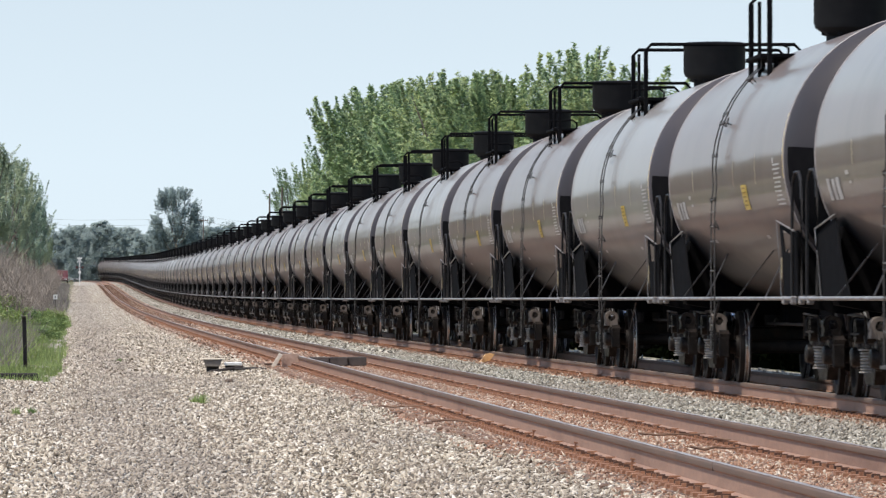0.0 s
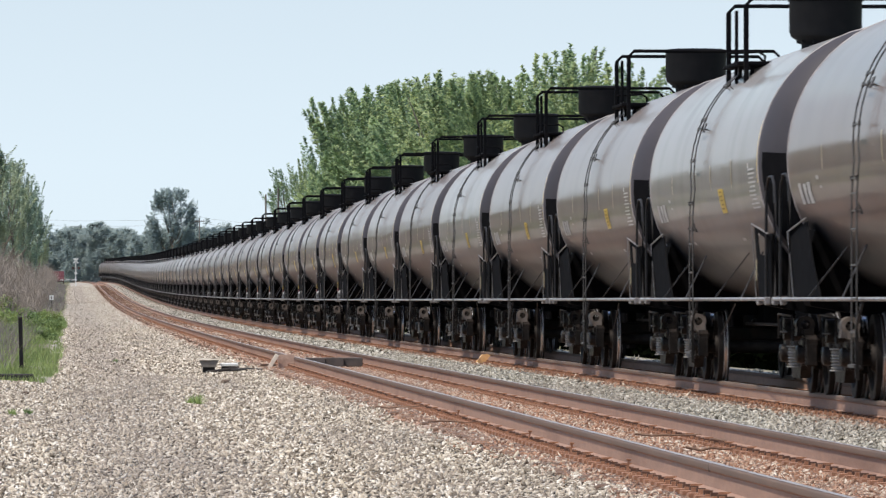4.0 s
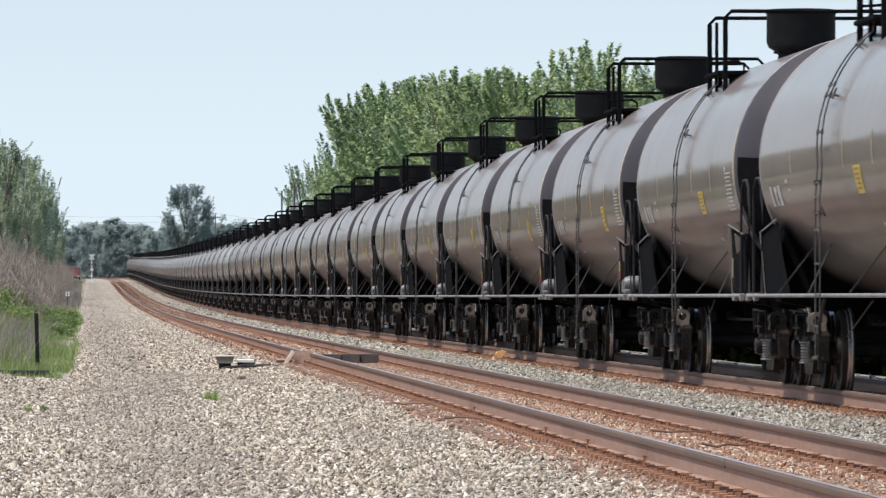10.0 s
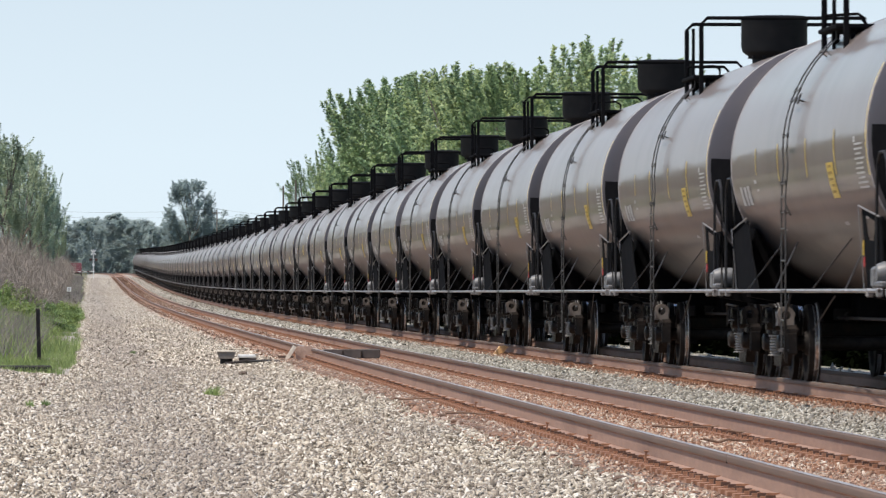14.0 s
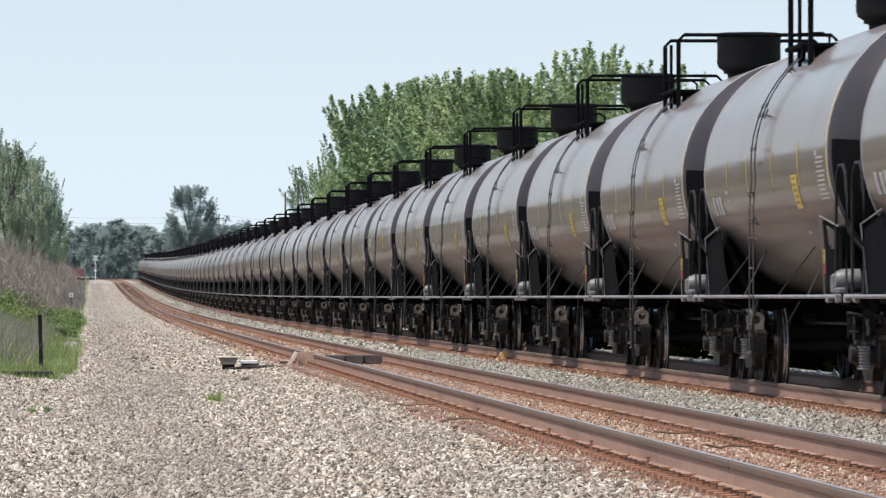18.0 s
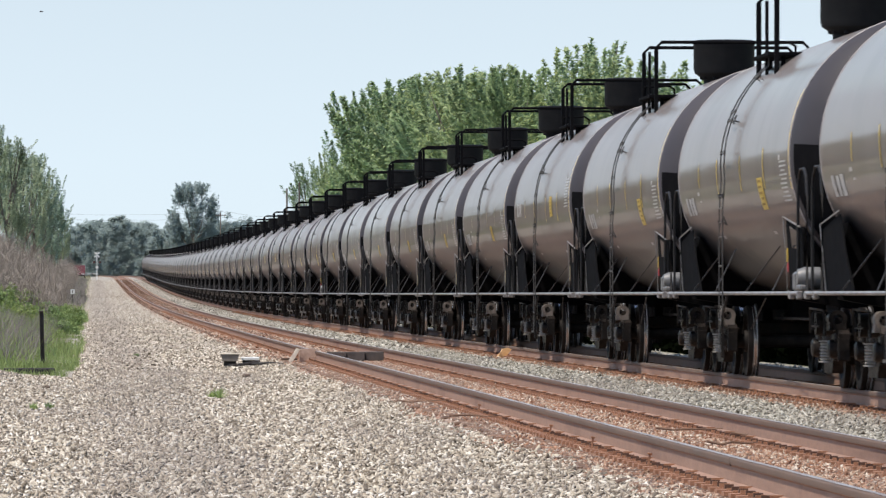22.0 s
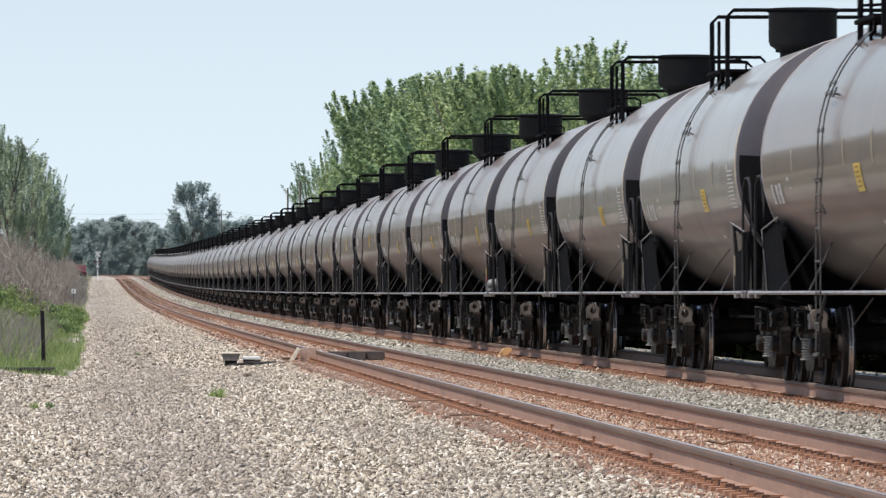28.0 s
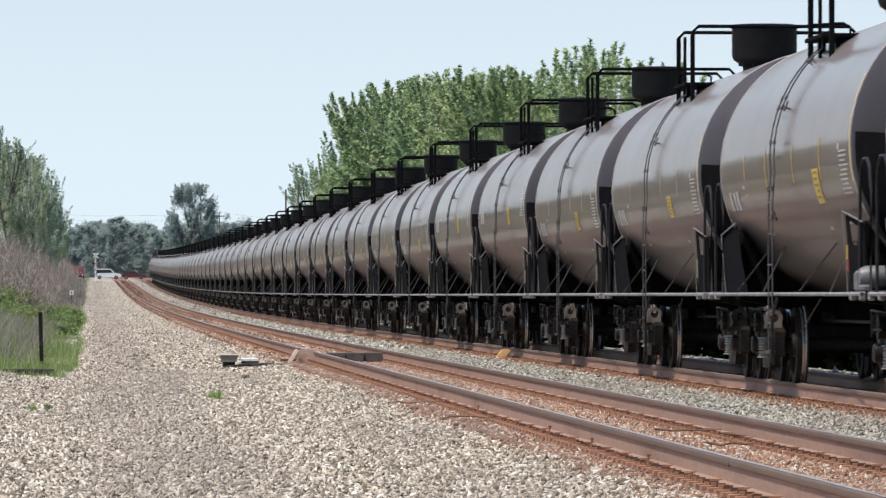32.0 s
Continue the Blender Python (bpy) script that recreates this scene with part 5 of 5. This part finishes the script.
# ---- lineside things ----
STEEL_POST = surface("dark_post", (0.03, 0.024, 0.024), (0.06, 0.045, 0.04), 8.0, 0.7, bump=0.2)
SIGN_WHITE = surface("white_sign", (0.72, 0.72, 0.70), (0.6, 0.6, 0.58), 8.0, 0.6, bump=0.05)
TAN = surface("tan_casing", (0.50, 0.36, 0.28), (0.42, 0.29, 0.22), 8.0, 0.7, bump=0.15, stain=(0.2, 0.12, 0.08), stain_scale=3.0)
PALE_BOARD = surface("pale_board", (0.72, 0.66, 0.55), (0.60, 0.52, 0.42), 10.0, 0.7, bump=0.15)
ORANGE = surface("pale_orange_paint", (0.78, 0.50, 0.24), (0.66, 0.38, 0.16), 8.0, 0.6, bump=0.1)
BOX_GREY = surface("grey_box", (0.20, 0.175, 0.15), (0.14, 0.12, 0.10), 8.0, 0.7, bump=0.2, stain=(0.3, 0.26, 0.22), stain_scale=4.0)
RUBBER = surface("black_mat", (0.018, 0.017, 0.017), (0.035, 0.032, 0.03), 8.0, 0.85, bump=0.2)
OLD_MAT = surface("weathered_mat", (0.07, 0.06, 0.055), (0.12, 0.10, 0.09), 5.0, 0.85, bump=0.3, spread=0.25, stain=(0.14, 0.115, 0.10), stain_scale=2.0)
WOOD_POLE = surface("pole_wood", (0.12, 0.10, 0.085), (0.18, 0.155, 0.13), 6.0, 0.9, bump=0.3, stretch=(1, 1, 0.1))
ROAD = surface("road_asphalt", (0.09, 0.088, 0.085), (0.13, 0.125, 0.12), 4.0, 0.9, bump=0.2)
RED_PAINT = surface("dark_red_paint", (0.105, 0.022, 0.026), (0.085, 0.018, 0.022), 3.0, 0.3, bump=0.0)
MAROON = surface("maroon_paint", (0.10, 0.012, 0.018), (0.08, 0.01, 0.015), 3.0, 0.3, bump=0.0)
WHITE_PAINT = surface("white_paint", (0.78, 0.78, 0.78), (0.70, 0.70, 0.70), 3.0, 0.35, bump=0.0)
CAR_GLASS = surface("dark_glass", (0.02, 0.024, 0.03), (0.03, 0.034, 0.04), 3.0, 0.08, bump=0.0)
TYRE = surface("tyre_rubber", (0.02, 0.02, 0.02), (0.035, 0.033, 0.03), 8.0, 0.85, bump=0.1)


def marker_post():
    x, y = -1.02, 140.2
    z = land(x, y)
    s = shape()
    for a in (-0.035, 0.035):
        box(s, (a, 0, 0.5), (0.012, 0.05, 1.06), 0.002)
    box(s, (0, 0.022, 0.5), (0.07, 0.01, 1.06), 0.002)
    ob = thing("marker_post", s, STEEL_POST, "thin dark steel post in the grass by the path", "post", m=pose(x, y, z, 0, -1.5, 0))
    part("cap", box(shape(), (0, 0.01, 1.03), (0.085, 0.06, 0.03), 0.005), STEEL_POST, ob)


marker_post()


def milepost(x, y, h, board):
    z = land(x, y)
    ob = thing("lineside_sign", tube(shape(), [(0, 0, -0.2), (0, 0, h)], 0.035, 6), STEEL_POST, "small white marker board on a short post", "sign", m=pose(x, y, z))
    part("board", box(shape(), (0, -0.05, h - board * 0.4), (board, 0.03, board * 1.1), 0.008), SIGN_WHITE, ob)
    part("bar", box(shape(), (0, -0.07, h - board * 0.4), (board * 0.2, 0.008, board * 0.6)), STEEL_POST, ob)


milepost(-1.72, 560, 1.05, 0.34)
milepost(-3.0, 470, 0.8, 0.2)


def lubricator():
    """Wayside rail greaser: hopper, its pump box, a pipe run and the casing at the rail."""
    x, y = 2.62, 137.0
    z = land(x, y)
    ob = thing("rail_greaser", None, None, "dirty grey wayside rail greaser lying in the gravel", "track equipment", m=pose(x, y, z))
    hopper = part("hopper", prism(shape(), [(-0.13, 0.12), (-0.185, 0.25), (0.185, 0.25), (0.13, 0.12)], -0.15, 0.15), BOX_GREY, ob, "grey tapered hopper")
    # pale colour on the rim paints in the sun along the hopper's edge
    part("rim", box(shape(), (0, 0, 0.262), (0.41, 0.34, 0.026), 0.006), PALE_BOARD, hopper, "pale rim, sunlight put into its colour")
    part("stand", box(shape(), (0, 0.05, 0.05), (0.24, 0.2, 0.16), 0.01), RUBBER, ob, "dark stand under the hopper")
    part("pump_box", box(shape(), (0.41, 0.3, 0.09), (0.32, 0.3, 0.09), 0.015), RUBBER, ob, "dark pump box")
    part("cover", box(shape(), (0.40, 0.3, 0.165), (0.34, 0.7, 0.06), 0.012), SIGN_WHITE, ob, "white flat cover")
    plank = box(shape(), (0.25, -0.5, 0.075), (0.66, 0.08, 0.035), 0.004, Euler((0, radians(-9), 0)).to_matrix())
    part("plank", plank, STEEL_POST, ob, "dark plank leaning against the stand")
    part("pipe", tube(shape(), [(-0.05, -0.1, 0.03), (0.3, -0.3, 0.06), (0.7, -1.0, 0.09), (1.0, -2.4, 0.10), (1.3, -4.1, 0.14)], 0.028, 6), RUBBER, ob, "black feed hose")
    part("foot_plate", box(shape(), (1.02, -3.6, 0.10), (0.38, 0.4, 0.05), 0.012), STEEL_POST, ob, "dark foot plate")
    part("bracket", box(shape(), (1.06, -3.2, 0.19), (0.30, 0.2, 0.045), 0.01), TIE, ob, "rusty bracket")
    part("casing", prism(shape(), [(1.22, 0.15), (1.22, 0.36), (1.25, 0.385), (1.50, 0.40), (1.53, 0.385), (1.53, 0.24), (1.40, 0.235), (1.39, 0.17), (1.37, 0.15)], -4.35, -4.05), TAN, ob, "tan sheet-metal casing")
    bd = shape()
    box(bd, (1.12, -4.4, 0.27), (0.075, 0.03, 0.29), 0.005, Euler((0, radians(32), 0)).to_matrix())
    part("board", bd, PALE_BOARD, ob, "pale leaning board")
    mat = tagged(new("track_mat"), "black oil mats standing between the rails", "track mat")
    mat.matrix_basis = pose(TRACK_1 + 0.02, 134, rise(134) - 0.2)
    for k in range(3):
        part("mat", box(shape(), (-0.36 + 0.36 * k, 0.1 * k, 0.09), (0.352, 0.5, 0.17), 0.01), OLD_MAT, mat)


lubricator()


def wedge():
    x, y = 8.27, 143.0
    s = prism(shape(), [(-0.16, -0.02), (-0.02, 0.17), (0.09, 0.19), (0.16, 0.16), (0.02, -0.02)], -0.1, 0.1)
    thing("rail_wedge", s, ORANGE, "pale orange wedge resting beside the rail", "track equipment", m=pose(x, y, rise(y) - 0.21))


wedge()


# low near-black slab along the front edge of the grass
def old_tie():
    x, y = -1.25, 121.5
    thing("old_tie", box(shape(), (0, 0, 0.04), (1.15, 0.25, 0.12), 0.02), RUBBER, "dark flat slab half sunk at the edge of the grass", "railway tie", m=pose(x, y, land(x, y) - 0.01, 0, 0, 4))


old_tie()

for y in (51.6, 57.5, 62.8, 74.5):
    s = shape()
    box(s, (0, 0, 0.03), (0.016, 0.016, 0.07))
    box(s, (0, 0, 0.066), (0.035, 0.03, 0.014), 0.003)
    thing("raised_spike", s, SPIKE, "rusty track spike standing proud of its tie", "spike", "raised spikes", m=pose(TRACK_1 - 0.7525 - 0.12, y, rise(y) - 0.17, 0, 8, 0))


def pole(x, y, h, arms, r=0.15):
    z = land(x, y)
    ob = thing("utility_pole", tube(shape(), [(0, 0, -0.5), (0, 0, h)], [r, r * 0.7], 8), WOOD_POLE, "weathered wooden utility pole", "utility pole", "utility poles", m=pose(x, y, z))
    for k in range(arms):
        part("crossarm", box(shape(), (0, 0, h - 0.6 - 0.9 * k), (2.0, 0.12, 0.14), 0.01), WOOD_POLE, ob)
        for a in (-0.85, -0.4, 0.4, 0.85):
            part("insulator", lathe(shape(), [(0.0, 0.25), (0.05, 0.22), (0.07, 0.07), (0.03, 0.0)], 6, (a, 0, h - 0.55 - 0.9 * k)), GREY_GEAR, ob)


pole(24.9, 1400, 13.2, 1)
pole(11.95, 440, 7.6, 0, 0.075)
pole(12.15, 420, 7.7, 0, 0.075)


def wires():
    for dz in (0.0, -1.1):
        for (xa, za), (xb, zb) in (((-36, 19.6), (24.9, 17.4)), ((24.9, 17.4), (60, 18.0))):
            pts = [(xa + (xb - xa) * u, 1400, za + (zb - za) * u - 1.7 * 4 * u * (1 - u) + dz) for u in (0, 0.2, 0.4, 0.6, 0.8, 1)]
            thing("overhead_wire", tube(shape(), pts, 0.014, 4), STEEL_POST, "thin sagging overhead wire", "wire", "overhead wires")


wires()

# ---- the level crossing ----
CROSS_Y = 1250.0


def crossing():
    v, f = shape()
    xs = [-60, -30, -12, -6, -3, 0, 3, 6.7, 11.2, 14, 30, 60]
    for y in (CROSS_Y - 3.6, CROSS_Y + 3.6):
        for x in xs:
            v.append((x, y, rise(y) + (-0.02 if 2.5 < x < 12.5 else bed(x) + 0.06 if x < 0 else -0.1)))
    n = len(xs)
    for i in range(n - 1):
        f.append((i, i + 1, n + i + 1, n + i))
    thing("road", (v, f), ROAD, "grey asphalt road over the level crossing", "road", kind="structure")


crossing()


def crossing_signal():
    """Mast with crossbuck and lamps; its barrier arm turns at the pivot."""
    x, y = 0.45, CROSS_Y - 5.5
    z = land(x, y)
    ob = thing("crossing_signal", tube(shape(), [(0, 0, -0.3), (0, 0, 5.0)], 0.085, 8), SIGN_WHITE, "white level crossing signal mast with crossbuck and barrier", "crossing signal", m=pose(x, y, z))
    for a in (45, -45):
        part("crossbuck", box(shape(), (0, -0.1, 4.5), (1.2, 0.03, 0.22), 0.005, Euler((0, radians(a), 0)).to_matrix()), SIGN_WHITE, ob)
    part("lamp_bar", box(shape(), (0, -0.1, 3.2), (1.1, 0.06, 0.06), 0.01), STEEL_POST, ob)
    for a in (-0.5, 0.5):
        lamp = part("lamp", lathe(shape(), [(0.0, -0.02), (0.26, -0.02), (0.26, 0.03), (0.0, 0.03)], 12, (a, -0.16, 3.2), "y"), STEEL_POST, ob)
        part("lens", lathe(shape(), [(0.0, -0.09), (0.10, -0.06), (0.13, -0.025)], 10, (a, -0.16, 3.2), "y"), RED_PAINT, lamp)
    part("sign_plate", box(shape(), (0, -0.1, 2.3), (0.5, 0.03, 0.35), 0.005), SIGN_WHITE, ob)
    part("mechanism", box(shape(), (0, 0.25, 1.1), (0.45, 0.35, 0.6), 0.03), GREY_GEAR, ob)
    arm = part("barrier_arm", prism(shape(), [(0.2, -0.07), (-4.6, -0.035), (-4.6, 0.035), (0.2, 0.07)], -0.02, 0.02), SIGN_WHITE, ob, "white and red barrier arm", m=pose(0, -0.2, 1.15))
    for k in range(4):
        part("red_band", box(shape(), (-0.9 - 1.05 * k, 0, 0), (0.4, 0.05, 0.1)), RED_PAINT, arm)
    return arm


BARRIER = crossing_signal()


def vehicle(name, paint, label, category, length, width, height, van, m):
    """Body drawn out across its width, cabin with glass, four wheels and lamps; it faces +x."""
    ob = tagged(new(name), label, category)
    ob.matrix_basis = m
    L, w, h = length / 2, width / 2, height
    if van:
        out = [(-L, 0.35), (-L, 0.95), (-L * 0.97, h - 0.08), (-L * 0.9, h), (L * 0.22, h), (L * 0.48, 1.12), (L * 0.92, 1.0), (L, 0.8), (L, 0.35)]
        glass = [(-L * 0.90, 1.08), (-L * 0.86, h - 0.16), (L * 0.20, h - 0.16), (L * 0.40, 1.14), (-L * 0.9, 1.06)]
    else:
        out = [(-L, 0.35), (-L, 0.88), (-L * 0.62, 0.95), (-L * 0.42, h), (L * 0.12, h), (L * 0.42, 0.95), (L * 0.9, 0.82), (L, 0.65), (L, 0.35)]
        glass = [(-L * 0.52, 0.97), (-L * 0.38, h - 0.1), (L * 0.09, h - 0.1), (L * 0.33, 0.97)]
    part("body", prism(shape(), out, -w, w), paint, ob)
    for side in (-1, 1):
        part("side_window", prism(shape(), glass, side * (w + 0.004), side * (w + 0.012)), CAR_GLASS, ob)
    for x in (-L * 0.62, L * 0.62):
        for side in (-1, 1):
            tyre = part("wheel", lathe(shape(), [(0.2, -0.1), (0.33, -0.1), (0.34, -0.06), (0.34, 0.06), (0.33, 0.1), (0.2, 0.1)], 16, (x, side * (w - 0.08), 0.34), "y"), TYRE, ob)
            part("rim", lathe(shape(), [(0.0, -0.07), (0.21, -0.1), (0.21, 0.1), (0.0, 0.07)], 12, (x, side * (w - 0.08), 0.34), "y"), GREY_GEAR, tyre)
    for side in (-1, 1):
        part("headlight", box(shape(), (L - 0.01, side * w * 0.75, 0.7), (0.06, 0.3, 0.15), 0.02), SIGN_WHITE, ob)
        part("tail_light", box(shape(), (-L + 0.01, side * w * 0.8, 0.8), (0.05, 0.18, 0.25), 0.02), RED_PAINT, ob)
    part("bumper", box(shape(), (L, 0, 0.45), (0.14, width * 0.96, 0.18), 0.03), STEEL_POST, ob)
    return ob


def road_pose(x, dy=0.0, flip=False):
    y = CROSS_Y + dy
    z = float(np.interp(x, (-60, -12, -3.5, 0.0, 2.5, 12.5, 14, 40), (bed(-60) + 0.06, bed(-12) + 0.06, bed(-3.5) + 0.06, -0.1, -0.02, -0.02, -0.1, -0.1)))
    return pose(x, y, rise(y) + z + 0.01, 0, 0, 180 if flip else 0)


vehicle("parked_truck", RED_PAINT, "dark red truck standing beside the crossing", "truck", 5.2, 2.1, 2.3, True, pose(-2.7, 1264, land(-2.7, 1264), 0, 0, -90))
SEDAN = vehicle("sedan", MAROON, "maroon sedan driving over the level crossing", "car", 4.2, 1.75, 1.45, False, road_pose(-16, -1.2))
VAN = vehicle("white_suv", WHITE_PAINT, "white sport utility car driving over the level crossing", "car", 4.7, 1.9, 1.85, True, road_pose(-24, -1.2))


def small_bird():
    s = lathe(shape(), [(0.0, -0.11), (0.03, -0.06), (0.042, 0.0), (0.03, 0.06), (0.02, 0.1), (0.0, 0.12)], 8, (0, 0, 0), "x")
    ob = thing("bird", s, STEEL_POST, "small dark bird flying across the sky", "bird", m=pose(-60, 400, 19))
    for side in (-1, 1):
        part("wing", prism(shape(), [(-0.04, 0.0), (0.05, 0.0), (0.02, side * 0.17), (-0.03, side * 0.16)], 0.012, 0.02, "z"), STEEL_POST, ob)
    return ob


BIRD = small_bird()


# ---- litter on the track bed, and a rail joint ----
def rail_joint(x0, y):
    thing("rail_joint", box(box(shape(), (0, 0, -0.028), (0.078, 0.006, 0.052)), (0, 0, -0.11), (0.028, 0.006, 0.11)), GRIME, "narrow dark gap where two rails meet", "rail joint", m=pose(x0, y, rise(y)))


rail_joint(TRACK_1 - 0.7525, 45.9)


def stick(x, y, length, turn, lift, seed):
    rng = random.Random(seed)
    pts = [(-length / 2 + length * k / 4, rng.uniform(-0.03, 0.03), rng.uniform(0, 0.03)) for k in range(5)]
    thing("stick", tube(shape(), pts, [0.012, 0.012, 0.010, 0.008, 0.005], 6), TIE, "dry broken stick lying on the ballast", "stick", "sticks", m=pose(x, y, land(x, y) + 0.05 + lift, 0, 0, turn))


for k, (x, y, length, turn, lift) in enumerate(((5.35, 63.5, 0.62, 6, 0.0), (5.75, 61.0, 0.5, -12, 0.0), (5.2, 57.5, 0.45, 20, 0.0), (7.62, 200, 0.35, 15, 0.08), (5.9, 47.5, 0.6, -8, 0.0), (3.75, 70, 0.5, 12, 0.0), (3.7, 80, 0.55, -6, 0.0))):
    stick(x, y, length, turn, lift, k)


def rock(x, y, size, seed):
    rng = np.random.RandomState(seed)
    bm = bmesh.new()
    bmesh.ops.create_icosphere(bm, subdivisions=2, radius=size)
    for v in bm.verts:
        v.co *= rng.uniform(0.75, 1.15)
        v.co.z *= 0.6
    me = bpy.data.meshes.new("rock")
    bm.to_mesh(me)
    bm.free()
    me.materials.append(DARK_ROCK)
    ob = new("rock", me)
    ob.matrix_basis = pose(x, y, land(x, y) + size * 0.4)
    tagged(ob, "dark brown rock lying in the pale gravel", "rock", "rocks in the gravel")


DARK_ROCK = surface("dark_rock", (0.09, 0.065, 0.05), (0.15, 0.11, 0.085), 12.0, 0.9, bump=0.4)
for k, (x, y, size) in enumerate(((2.56, 119.5, 0.075), (2.86, 68.5, 0.05), (2.2, 56, 0.035), (-0.7, 104, 0.06), (1.0, 72, 0.03), (3.1, 92, 0.04), (0.3, 58, 0.03))):
    rock(x, y, size, k)


# ---- what moves ----
def motions():
    times = [0.8 * i for i in range(41)]
    for k, car in TRAIN.items():
        walk(car, [(t, line_pose(car_y(k, t))) for t in times])
    # wheels roll with the train: one turn of keys for each place of an axle, shared by every car
    step = math.degrees(SPEED / FPS / 0.457)
    first = {}
    for k, car in TRAIN.items():
        for bogie in [c for c in car.children if c.name.startswith("bogie")]:
            for axle in [c for c in bogie.children if c.name.startswith("wheelset")]:
                place = round(axle.location.y, 2)
                if place not in first:
                    rows = [(i / FPS, pose(0, place, 0.457, step * i)) for i in range(961)]
                    walk(axle, rows)
                    first[place] = axle
                else:
                    axle.rotation_mode = "QUATERNION"
                    data = axle.animation_data_create()
                    data.action = first[place].animation_data.action
                    data.action_slot = first[place].animation_data.action_slot
    walk(BARRIER, [(t, pose(0, -0.2, 1.15, 0, a, 0)) for t, a in ((0, 0), (23.0, 0), (23.6, 3), (24.4, 30), (25.2, 62), (26.0, 82), (26.6, 86), (32, 86))])
    walk(SEDAN, [(t, road_pose(x, -1.2)) for t, x in ((0, -16), (25.5, -16), (26.5, -13), (27.3, -8), (28, -3.6), (28.5, -1.2), (29, 0.1), (29.5, 0.95), (30, 2.2), (30.5, 3.4), (31, 4.6), (31.5, 5.8), (32, 7.1))])
    walk(BIRD, [(t, pose(x, 400, z)) for t, x, z in ((0, -206, 15.5), (20, -21, 16.4), (22, -3.0, 17.0), (22.6, 2.75, 17.2), (23.0, 6.25, 17.58), (23.4, 9.9, 18.0), (25, 24, 19.6), (32, 86, 24))])
    walk(VAN, [(t, road_pose(x, -1.2)) for t, x in ((0, -24), (26, -24), (27, -19), (28, -12.5), (29, -6.3), (29.5, -4.1), (30, -2.6), (30.5, -1.4), (31, -0.15), (31.5, 1.25), (32, 2.55))])


motions()
